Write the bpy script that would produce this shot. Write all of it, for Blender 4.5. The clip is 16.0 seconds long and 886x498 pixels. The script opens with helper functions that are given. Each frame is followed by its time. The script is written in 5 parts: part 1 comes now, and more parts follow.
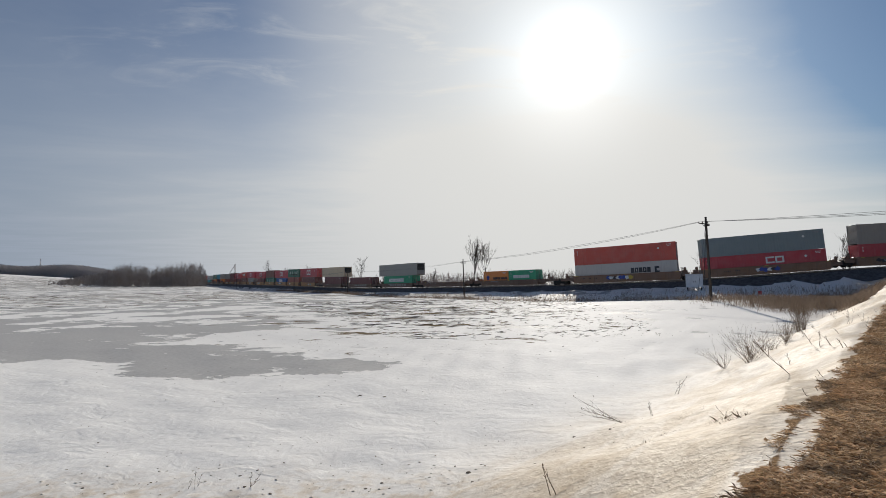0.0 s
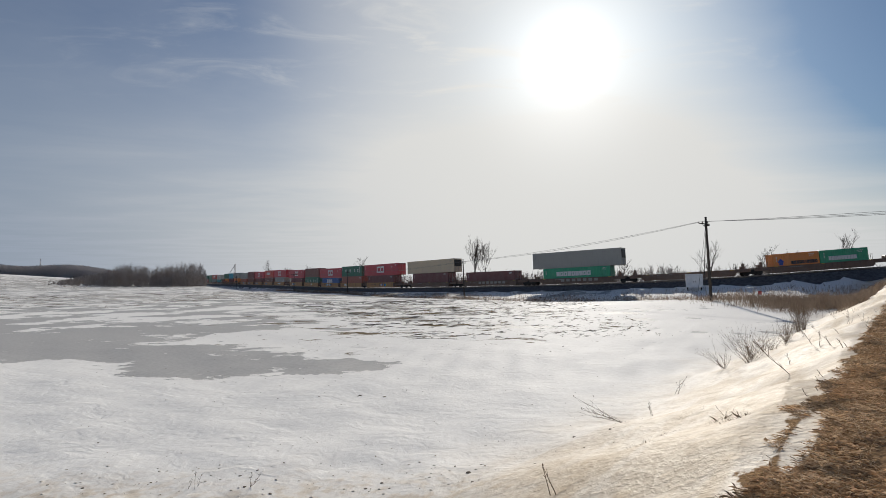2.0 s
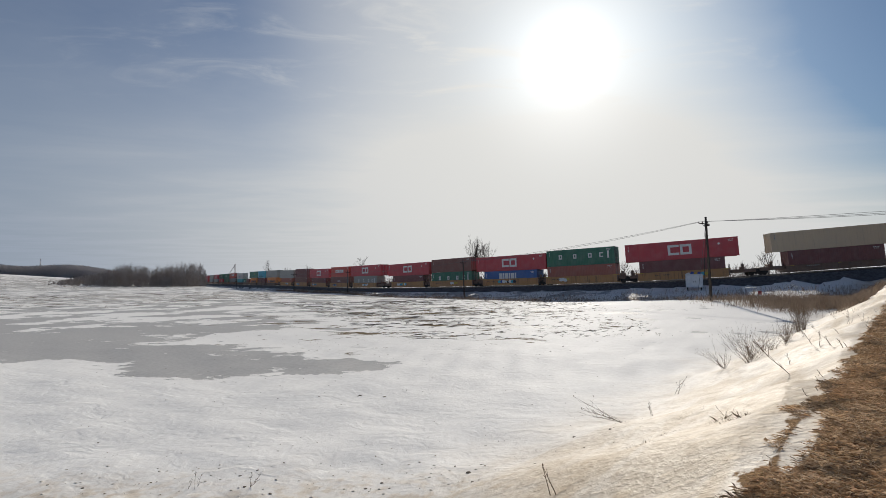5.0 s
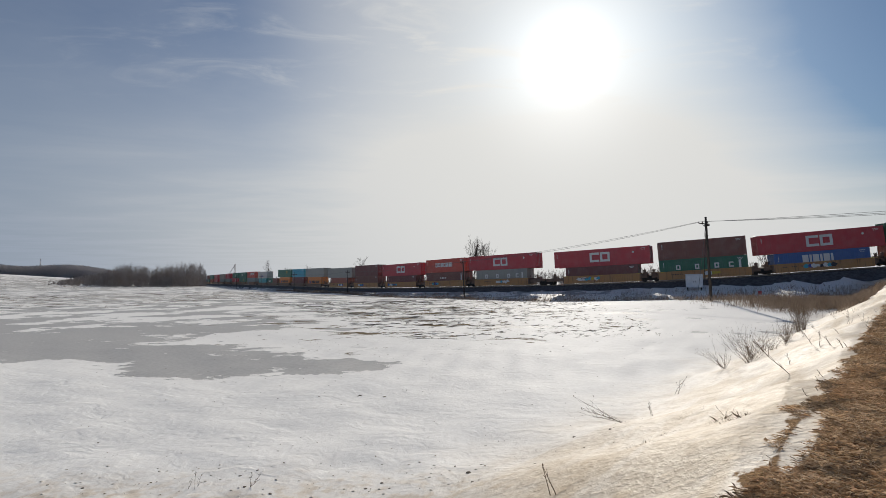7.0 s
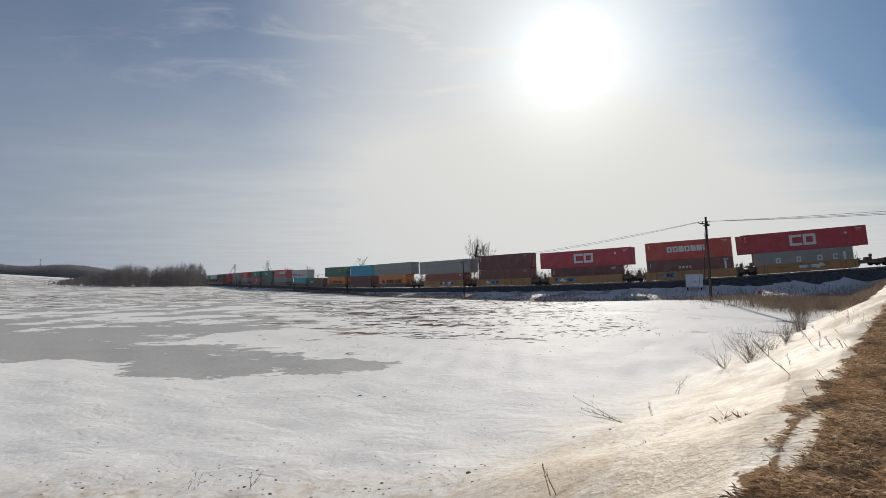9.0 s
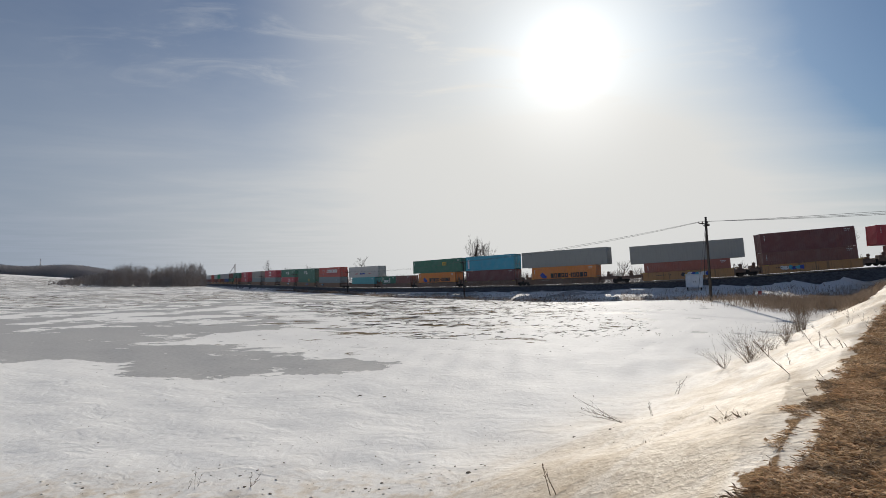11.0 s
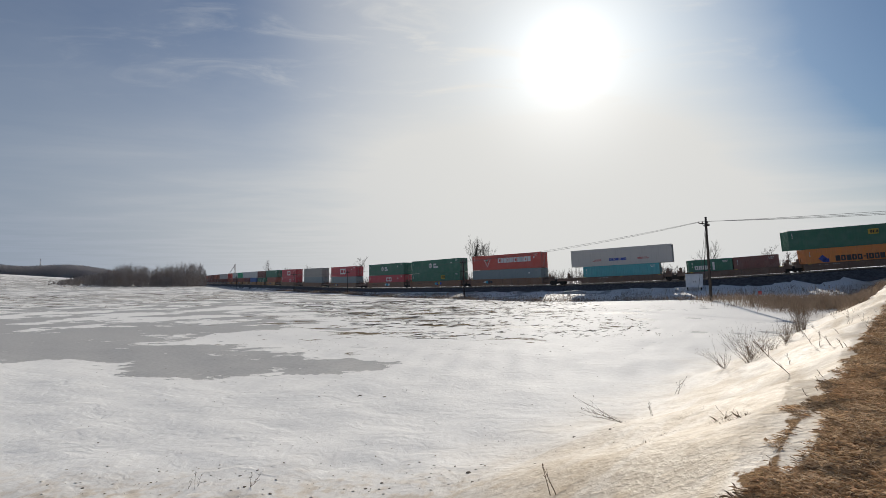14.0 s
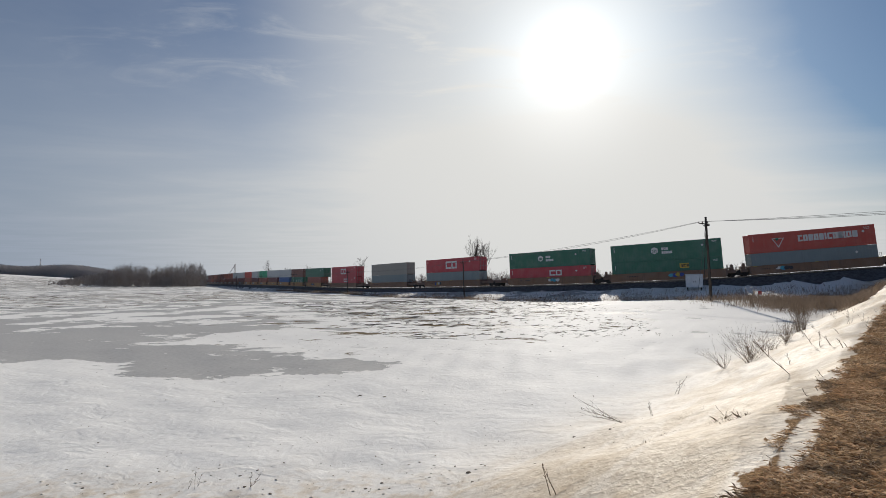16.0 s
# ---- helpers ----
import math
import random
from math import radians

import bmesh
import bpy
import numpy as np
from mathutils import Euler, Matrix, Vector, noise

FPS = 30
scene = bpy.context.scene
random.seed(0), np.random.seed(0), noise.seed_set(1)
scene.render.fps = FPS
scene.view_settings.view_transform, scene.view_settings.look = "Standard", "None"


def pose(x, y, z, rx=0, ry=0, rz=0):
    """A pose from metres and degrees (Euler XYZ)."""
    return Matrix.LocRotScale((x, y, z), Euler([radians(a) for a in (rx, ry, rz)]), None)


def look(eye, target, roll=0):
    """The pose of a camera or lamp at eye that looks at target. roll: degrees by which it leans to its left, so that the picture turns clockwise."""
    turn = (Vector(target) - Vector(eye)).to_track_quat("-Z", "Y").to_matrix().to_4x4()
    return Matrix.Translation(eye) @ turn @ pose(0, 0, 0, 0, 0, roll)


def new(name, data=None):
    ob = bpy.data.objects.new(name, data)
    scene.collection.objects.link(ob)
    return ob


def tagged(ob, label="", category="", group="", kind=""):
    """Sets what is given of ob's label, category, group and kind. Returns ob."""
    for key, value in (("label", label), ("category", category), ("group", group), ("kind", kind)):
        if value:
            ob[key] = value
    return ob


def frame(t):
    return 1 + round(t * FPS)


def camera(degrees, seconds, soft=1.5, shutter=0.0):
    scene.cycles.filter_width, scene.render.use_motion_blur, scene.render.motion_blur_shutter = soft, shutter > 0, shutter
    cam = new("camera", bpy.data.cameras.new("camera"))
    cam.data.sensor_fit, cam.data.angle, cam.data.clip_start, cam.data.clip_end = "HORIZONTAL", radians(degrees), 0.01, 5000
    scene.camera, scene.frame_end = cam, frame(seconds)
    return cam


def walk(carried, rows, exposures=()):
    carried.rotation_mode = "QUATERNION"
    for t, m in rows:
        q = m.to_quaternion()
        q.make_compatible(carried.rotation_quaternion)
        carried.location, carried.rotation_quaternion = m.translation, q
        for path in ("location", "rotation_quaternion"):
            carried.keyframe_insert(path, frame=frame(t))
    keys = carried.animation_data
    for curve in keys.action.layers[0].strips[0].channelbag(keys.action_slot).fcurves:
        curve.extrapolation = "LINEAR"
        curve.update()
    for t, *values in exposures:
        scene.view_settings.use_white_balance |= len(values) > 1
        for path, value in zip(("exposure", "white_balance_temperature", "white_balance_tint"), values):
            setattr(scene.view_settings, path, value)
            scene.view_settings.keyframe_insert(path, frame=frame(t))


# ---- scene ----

# ---------------------------------------------------------------- camera
EYE = (0.0, 0.0, 3.5)
cam = camera(85.4, 16.0, 0.7)
view = look(EYE, (0.0, 100.0, 3.5 + 6.29), -0.7)
walk(cam, [(0.0, view), (16.0, view)])
scene.view_settings.exposure = 0.0

# ---------------------------------------------------------------- light
SUN_ELEVATION, SUN_AZIMUTH = radians(24.3), radians(15.3)
SUN_WAY = Vector((math.sin(SUN_AZIMUTH) * math.cos(SUN_ELEVATION), math.cos(SUN_AZIMUTH) * math.cos(SUN_ELEVATION), math.sin(SUN_ELEVATION)))
sun = new("sun", bpy.data.lights.new("sun", "SUN"))
sun.data.energy, sun.data.angle, sun.data.color = 4.0, radians(0.6), (1.0, 0.935, 0.84)
sun.matrix_world = look((0, 0, 60), Vector((0, 0, 60)) - SUN_WAY)


class Nodes:
    """Short way to write node graphs."""

    def __init__(self, tree):
        self.tree, self.gloss = tree, None
        tree.nodes.clear()

    def fill(self, n, ins, out):
        for key, value in ins.items():
            socket = n.inputs[int(key[1:])] if key[0] == "i" and key[1:].isdigit() else n.inputs[key.replace("_", " ")]
            if isinstance(value, bpy.types.NodeSocket):
                self.tree.links.new(value, socket)
            else:
                socket.default_value = value
        return n.outputs[out]

    def node(self, kind, out=0, **ins):
        return self.fill(self.tree.nodes.new(kind), ins, out)

    def math(self, op, a, b=0.0, c=0.0, clamp=False):
        n = self.tree.nodes.new("ShaderNodeMath")
        n.operation, n.use_clamp = op, clamp
        return self.fill(n, {"i0": a, "i1": b, "i2": c}, 0)

    def vec(self, op, a, b=(0, 0, 0), out=0):
        n = self.tree.nodes.new("ShaderNodeVectorMath")
        n.operation = op
        return self.fill(n, {"i0": a, "i1": b}, out)

    def ramp(self, value, lo, hi, a=0.0, b=1.0):
        n = self.tree.nodes.new("ShaderNodeMapRange")
        n.interpolation_type = "SMOOTHSTEP"
        return self.fill(n, {"i0": value, "i1": lo, "i2": hi, "i3": a, "i4": b}, 0)

    def mix(self, fac, a, b, mode="MIX"):
        n = self.tree.nodes.new("ShaderNodeMix")
        n.data_type, n.blend_type = "RGBA", mode
        return self.fill(n, {"i0": fac, "i6": a, "i7": b}, 2)

    def noise(self, vector, scale, detail=4.0, rough=0.55, distort=0.0, out=0):
        return self.node("ShaderNodeTexNoise", out, Vector=vector, Scale=scale, Detail=detail, Roughness=rough, Distortion=distort)

    def xyz(self, x, y, z):
        return self.node("ShaderNodeCombineXYZ", 0, i0=x, i1=y, i2=z)

    def sky(self, elevation, azimuth):
        n = self.tree.nodes.new("ShaderNodeTexSky")
        n.sky_type, n.sun_disc, n.sun_elevation, n.sun_rotation = "NISHITA", False, elevation, azimuth
        n.air_density, n.dust_density, n.ozone_density = 1.2, 1.5, 1.5
        return n.outputs[0]

    def split(self, v):
        n = self.tree.nodes.new("ShaderNodeSeparateXYZ")
        self.tree.links.new(v, n.inputs[0])
        return n.outputs[0], n.outputs[1], n.outputs[2]


world = bpy.data.worlds.new("winter sky")
scene.world = world
world.use_nodes = True
w = Nodes(world.node_tree)
sky = w.sky(SUN_ELEVATION, SUN_AZIMUTH)
way = w.vec("NORMALIZE", w.node("ShaderNodeTexCoord", 0))
wx, wy, wz = w.split(way)
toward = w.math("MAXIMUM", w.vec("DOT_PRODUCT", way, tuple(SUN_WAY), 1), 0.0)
# thin high cloud: streaks on a flat layer seen in perspective
height = w.math("MAXIMUM", wz, 0.03)
layer = w.xyz(w.math("DIVIDE", wx, height), w.math("DIVIDE", wy, height), 0.0)
streak = w.noise(w.node("ShaderNodeMapping", 0, Vector=layer, Rotation=(0, 0, radians(-32)), Scale=(0.5, 0.9, 1.0)), 0.8, 6.0, 0.58, 0.4)
wisp = w.noise(w.node("ShaderNodeMapping", 0, Vector=layer, Rotation=(0, 0, radians(-38)), Scale=(0.9, 1.8, 1.0)), 2.0, 8.0, 0.6, 0.9)
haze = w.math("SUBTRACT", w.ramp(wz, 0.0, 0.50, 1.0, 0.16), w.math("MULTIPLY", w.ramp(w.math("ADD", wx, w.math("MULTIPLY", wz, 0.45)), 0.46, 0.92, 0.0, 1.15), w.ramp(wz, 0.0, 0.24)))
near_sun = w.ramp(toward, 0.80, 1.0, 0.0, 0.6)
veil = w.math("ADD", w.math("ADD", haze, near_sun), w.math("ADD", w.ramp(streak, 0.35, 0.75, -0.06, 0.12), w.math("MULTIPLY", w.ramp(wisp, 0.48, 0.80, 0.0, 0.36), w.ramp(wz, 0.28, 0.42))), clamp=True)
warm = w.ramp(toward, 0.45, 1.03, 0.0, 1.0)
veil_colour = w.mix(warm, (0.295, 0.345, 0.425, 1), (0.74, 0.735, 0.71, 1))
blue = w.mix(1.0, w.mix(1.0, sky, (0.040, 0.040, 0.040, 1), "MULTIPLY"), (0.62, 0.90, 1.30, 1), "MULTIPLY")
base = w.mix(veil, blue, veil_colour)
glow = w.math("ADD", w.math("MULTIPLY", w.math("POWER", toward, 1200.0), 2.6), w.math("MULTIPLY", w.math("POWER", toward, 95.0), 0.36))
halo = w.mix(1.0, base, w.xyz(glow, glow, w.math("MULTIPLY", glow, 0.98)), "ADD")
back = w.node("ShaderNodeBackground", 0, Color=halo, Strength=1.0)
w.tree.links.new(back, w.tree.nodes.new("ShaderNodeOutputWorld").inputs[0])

# ---------------------------------------------------------------- materials


def material(name, build, sheen=None, leafy=0.0):
    m = bpy.data.materials.new(name)
    m.use_nodes = True
    g = Nodes(m.node_tree)
    place = g.node("ShaderNodeTexCoord", 3)
    colour, rough, bump, metal = build(g, place)
    shader = g.tree.nodes.new("ShaderNodeBsdfPrincipled")
    for key, value in (("Base Color", colour), ("Roughness", rough), ("Metallic", metal), ("Normal", bump)):
        if value is None:
            continue
        if isinstance(value, bpy.types.NodeSocket):
            g.tree.links.new(value, shader.inputs[key])
        else:
            shader.inputs[key].default_value = value
    if sheen is not None:
        shader.inputs["Specular IOR Level"].default_value = sheen
    if g.gloss is not None:
        g.tree.links.new(g.gloss, shader.inputs["Specular IOR Level"])
    surface = shader.outputs[0]
    if leafy:
        thin = g.node("ShaderNodeBsdfTranslucent", 0, Color=colour)
        surface = g.node("ShaderNodeMixShader", 0, i0=leafy, i1=surface, i2=thin)
    g.tree.links.new(surface, g.tree.nodes.new("ShaderNodeOutputMaterial").inputs[0])
    return m


def bumped(g, height, strength=0.4, distance=0.02):
    return g.node("ShaderNodeBump", 0, Strength=strength, Distance=distance, Height=height)


def paint(name, rgb, wear=0.25, rough=0.5, metal=0.0, dirt=(0.10, 0.075, 0.05)):
    """Weathered paint: faded blotches, streaks that run down, rust specks."""
    def build(g, p):
        p = g.node("ShaderNodeTexCoord", 3)
        rnd = g.node("ShaderNodeObjectInfo", 5)
        q = g.vec("ADD", p, g.xyz(g.math("MULTIPLY", rnd, 40.0), 0.0, 0.0))
        blotch = g.noise(q, 0.7, 5)
        run = g.noise(g.vec("MULTIPLY", q, (5.0, 5.0, 0.35)), 1.0, 5, 0.6)
        fine = g.noise(q, 22.0, 3)
        faded = tuple(min(1, c * 0.72 + 0.13) for c in rgb)
        c = g.mix(g.ramp(blotch, 0.35, 0.75, 0.0, 0.45), (*rgb, 1), (*faded, 1))
        c = g.mix(g.math("MULTIPLY", g.ramp(run, 0.5, 0.78), wear), c, (*dirt, 1))
        c = g.mix(g.math("MULTIPLY", g.ramp(fine, 0.64, 0.75), wear), c, (0.16, 0.07, 0.035, 1))
        return c, g.ramp(blotch, 0.3, 0.8, rough - 0.1, rough + 0.15), bumped(g, fine, 0.15, 0.004), metal
    return material(name, build)


def snow_build(g, p):
    x, y, z = g.split(p)
    d = g.math("ADD", g.math("MULTIPLY", x, -0.713), g.math("MULTIPLY", y, 0.701))
    big = g.noise(p, 0.12, 5)
    mid = g.noise(p, 0.42, 6, 0.6)
    warp = g.vec("ADD", p, g.vec("MULTIPLY", g.vec("SUBTRACT", g.noise(p, 0.5, 4, 0.6, 0.0, 1), (0.5, 0.5, 0.5)), (3.2, 3.2, 0.0)))
    fine = g.noise(p, 6.0, 6, 0.62)
    grit = g.noise(p, 38.0, 3)

    def patch(cx, cy, rx, ry, vector=warp):
        v = g.vec("MULTIPLY", g.vec("SUBTRACT", vector, (cx, cy, 0)), (1 / rx, 1 / ry, 0))
        return g.math("SUBTRACT", 1.0, g.vec("LENGTH", v, out=1))
    # refrozen melt water
    lobes = g.math("MAXIMUM", g.math("MAXIMUM", patch(-10.0, 20.9, 4.3, 3.3), patch(-4.6, 19.9, 2.8, 1.9)), patch(-27.5, 29.0, 11.0, 6.5))
    lobes = g.math("MAXIMUM", lobes, g.math("MAXIMUM", patch(-21.0, 36.0, 9.0, 3.0), patch(-17.0, 24.6, 8.0, 2.6)))
    shore = g.math("ADD", g.math("MULTIPLY", mid, 0.55), g.math("MULTIPLY", g.noise(g.vec("MULTIPLY", p, (0.45, 1.3, 1.0)), 1.3, 9, 0.72), 0.45))
    ice_sum = g.math("ADD", g.math("MINIMUM", lobes, 0.25), g.math("MULTIPLY", g.math("SUBTRACT", shore, 0.49), 2.1))
    far = g.math("ADD", g.math("MULTIPLY", g.math("MINIMUM", g.math("MAXIMUM", patch(-62.0, 112.0, 88.0, 98.0), patch(-230.0, 270.0, 200.0, 150.0)), 0.22), 1.1), g.math("MULTIPLY", g.math("SUBTRACT", g.noise(p, 0.16, 7, 0.62), 0.53), 4.5))
    ice = g.math("MAXIMUM", g.ramp(ice_sum, 0.03, 0.07), g.math("MULTIPLY", g.ramp(far, 0.05, 0.16), g.ramp(y, 22.0, 30.0)))
    # stubble and furrow edges that show through thin snow
    furrow = g.noise(g.vec("MULTIPLY", p, (0.5, 1.0, 1.0)), 0.42, 9, 0.72, 0.8)
    dash = g.noise(g.vec("MULTIPLY", p, (1.0, 0.7, 1.0)), 2.4, 6, 0.7, 0.5)
    field = g.math("MAXIMUM", g.math("MINIMUM", patch(-1.0, 47.0, 20.0, 24.0), 0.45), g.math("MINIMUM", g.math("MAXIMUM", patch(-78.0, 116.0, 85.0, 60.0), patch(-240.0, 280.0, 190.0, 130.0)), 0.55))
    inside = g.ramp(g.math("ADD", field, g.math("MULTIPLY", g.math("SUBTRACT", mid, 0.5), 0.5)), 0.0, 0.06)
    stub = g.math("MAXIMUM", g.ramp(g.math("ADD", furrow, g.math("MULTIPLY", field, 0.10)), 0.600, 0.625), g.math("MULTIPLY", g.ramp(dash, 0.635, 0.66), g.ramp(furrow, 0.44, 0.56)))
    stub = g.math("MULTIPLY", stub, inside)
    # road grit on the embankment
    dirty = g.math("MULTIPLY", g.ramp(g.math("ADD", d, g.math("MULTIPLY", mid, 3.0)), 9.2, 4.4), g.ramp(big, 0.2, 0.6, 0.85, 1.0))
    foot = g.math("MULTIPLY", g.ramp(g.math("ADD", y, g.math("MULTIPLY", mid, 3.0)), 11.4, 9.0), g.ramp(g.noise(p, 3.2, 4, 0.55), 0.44, 0.62, 0.30, 0.9))
    on_slope = dirty
    dirty = g.math("MAXIMUM", dirty, foot)
    white = g.mix(g.ramp(fine, 0.35, 0.7), (0.875, 0.858, 0.818, 1), (0.82, 0.80, 0.76, 1))
    sand = g.mix(g.ramp(fine, 0.3, 0.72), (0.70, 0.605, 0.475, 1), (0.54, 0.43, 0.305, 1))
    sand = g.mix(g.math("MULTIPLY", g.ramp(grit, 0.5, 0.68), 0.55), sand, (0.50, 0.38, 0.25, 1))
    along = g.math("ADD", g.math("MULTIPLY", x, 0.701), g.math("MULTIPLY", y, 0.713))
    slope = g.xyz(g.math("MULTIPLY", along, 0.32), g.math("MULTIPLY", d, 1.25), g.math("MULTIPLY", z, 0.6))
    streaks = g.noise(slope, 1.3, 3, 0.5, 0.5)
    ditch = g.math("SUBTRACT", 1.0, g.math("MULTIPLY", g.math("ABSOLUTE", g.math("SUBTRACT", g.math("ADD", d, g.math("MULTIPLY", mid, 1.2)), 5.1)), 1.1), clamp=True)
    c = g.mix(g.math("MULTIPLY", dirty, g.math("MAXIMUM", g.ramp(streaks, 0.36, 0.60, 0.72, 1.0), ditch)), white, sand)
    c = g.mix(ice, c, g.mix(g.ramp(fine, 0.3, 0.75), (0.49, 0.48, 0.46, 1), (0.41, 0.40, 0.385, 1)))
    c = g.mix(stub, c, g.mix(fine, (0.13, 0.10, 0.065, 1), (0.26, 0.205, 0.135, 1)))
    # matted grass on the road shoulder
    edge = g.math("ADD", d, g.math("ADD", g.math("MULTIPLY", g.noise(p, 1.1, 5, 0.6), 0.9), g.math("ADD", g.math("MULTIPLY", g.noise(slope, 4.5, 5, 0.65), 0.5), g.math("MULTIPLY", fine, 0.2))))
    strip = g.vec("LENGTH", g.xyz(g.math("DIVIDE", g.math("SUBTRACT", g.math("ADD", along, g.math("MULTIPLY", fine, 0.5)), 6.2), 1.25), g.math("DIVIDE", g.math("SUBTRACT", g.math("ADD", d, g.math("MULTIPLY", mid, 0.25)), 0.98), 0.13), 0.0), out=1)
    turf = g.math("MULTIPLY", g.ramp(edge, 1.86, 1.80), g.ramp(strip, 0.85, 1.05))
    c = g.mix(turf, c, g.mix(g.ramp(grit, 0.3, 0.7), (0.36, 0.235, 0.13, 1), (0.17, 0.11, 0.065, 1)))
    rough = g.math("SUBTRACT", 0.72, g.math("ADD", g.math("MULTIPLY", ice, 0.12), g.math("MULTIPLY", g.math("MULTIPLY", dirty, g.ramp(mid, 0.35, 0.6)), 0.22)))
    rise = g.math("ADD", g.math("MULTIPLY", fine, g.math("SUBTRACT", 1.0, g.math("MULTIPLY", ice, 0.85))), g.math("MULTIPLY", grit, 0.25))
    g.gloss = g.math("MULTIPLY", g.math("SUBTRACT", 1.0, g.math("MAXIMUM", stub, turf)), g.math("ADD", 0.045, g.math("MULTIPLY", dirty, 0.03)))
    lumps = g.noise(p, 3.0, 3, 0.5, 0.2)
    crust = g.math("MULTIPLY", on_slope, g.math("ADD", g.math("MULTIPLY", g.ramp(lumps, 0.38, 0.66), 0.34), g.math("ADD", g.math("MULTIPLY", g.noise(slope, 0.9, 2, 0.4), 0.6), g.math("MULTIPLY", g.ramp(g.noise(p, 13.0, 4, 0.6), 0.45, 0.65), 0.16))))
    return c, rough, bumped(g, g.math("ADD", g.math("MULTIPLY", rise, 0.2), g.math("ADD", g.math("MULTIPLY", crust, 0.6), g.math("MULTIPLY", g.noise(g.vec("MULTIPLY", warp, (0.8, 1.5, 1.0)), 1.3, 4, 0.5), g.math("SUBTRACT", 0.75, g.math("MULTIPLY", ice, 0.7))))), 0.7, 0.075), 0.0


def plain(name, dark, light, scale=4.0, rough=0.8, metal=0.0, bump=0.3, stretch=(1, 1, 1), leafy=0.0, sheen=None):
    def build(g, p):
        a, b = g.noise(g.vec("MULTIPLY", p, stretch), scale, 6, 0.6), g.noise(p, scale * 9, 3)
        c = g.mix(g.ramp(g.math("ADD", g.math("MULTIPLY", a, 0.7), g.math("MULTIPLY", b, 0.3)), 0.35, 0.65), (*dark, 1), (*light, 1))
        return c, g.ramp(a, 0.3, 0.7, rough - 0.08, rough + 0.08), bumped(g, b, bump, 0.01), metal
    return material(name, build, sheen, leafy)


SNOW = material("old snow with ice and stubble", snow_build)
BALLAST = plain("crushed stone", (0.035, 0.036, 0.04), (0.13, 0.13, 0.135), 2.5, 0.9, 0, 0.9)
RAIL = plain("rail steel", (0.12, 0.10, 0.09), (0.26, 0.24, 0.22), 3.0, 0.4, 0.7)
TIE = plain("creosoted wood", (0.03, 0.024, 0.02), (0.08, 0.065, 0.05), 3.0, 0.85)
WOOD = plain("weathered pole wood", (0.035, 0.028, 0.024), (0.09, 0.075, 0.062), 6.0, 0.85, 0, 0.5, (1, 1, 0.12))
BARK = plain("grey bark", (0.05, 0.043, 0.038), (0.11, 0.095, 0.085), 3.0, 0.9, sheen=0.05)
TWIG = plain("dry brown stem", (0.10, 0.062, 0.038), (0.22, 0.15, 0.09), 5.0, 0.85)
WEED = plain("dry weeds", (0.19, 0.14, 0.105), (0.42, 0.33, 0.25), 1.2, 0.9, leafy=0.25, sheen=0.05)


def grass_build(g, p):
    each = g.node("ShaderNodeNewGeometry", 8)
    patchy = g.noise(p, 1.8, 4, 0.6)
    straw = g.mix(g.ramp(each, 0.0, 1.0), (0.46, 0.32, 0.19, 1), (0.92, 0.77, 0.58, 1))
    c = g.mix(g.ramp(patchy, 0.35, 0.7), straw, g.mix(each, (0.28, 0.20, 0.135, 1), (0.76, 0.52, 0.31, 1)))
    c = g.mix(g.ramp(g.noise(p, 1.6, 5, 0.65, 0.6), 0.50, 0.60, 0.0, 0.8), c, g.mix(each, (0.10, 0.08, 0.06, 1), (0.40, 0.32, 0.24, 1)))
    return c, 0.85, None, 0.0


GRASS = material("matted dead grass", grass_build, 0.2, 0.45)
# twigs lighter than BARK, the haze over the far growth mixed into them
HAZY_WOODS = plain("bare woods paled by haze", (0.24, 0.21, 0.195), (0.38, 0.34, 0.315), 0.25, 0.95, sheen=0.0)
# far paler than real bark: aerial haze is put into the base colour
HAZE_GREY = plain("distant woods with haze in the colour", (0.44, 0.41, 0.395), (0.53, 0.495, 0.48), 0.05, 1.0, sheen=0.0)
GALV = plain("galvanised sheet", (0.66, 0.67, 0.68), (0.78, 0.79, 0.80), 2.0, 0.5, 0.0, 0.1)
WIRE = plain("weathered wire", (0.10, 0.10, 0.10), (0.20, 0.20, 0.20), 4.0, 0.5, 0.5)
BLACK = plain("greasy steel", (0.018, 0.017, 0.016), (0.06, 0.052, 0.046), 3.0, 0.6, 0.3)
GLASSY = plain("brown porcelain", (0.05, 0.025, 0.015), (0.08, 0.04, 0.03), 5.0, 0.2)
CAR_BROWN = paint("freight car brown", (0.25, 0.135, 0.075), 0.6)
CAR_YELLOW = paint("freight car yellow", (0.49, 0.255, 0.095), 0.9)
CAR_DARK = paint("freight car dark brown", (0.17, 0.10, 0.065), 0.7)
STEEL_GREY = paint("grey door gear", (0.32, 0.32, 0.32), 0.3, 0.4, 0.3)
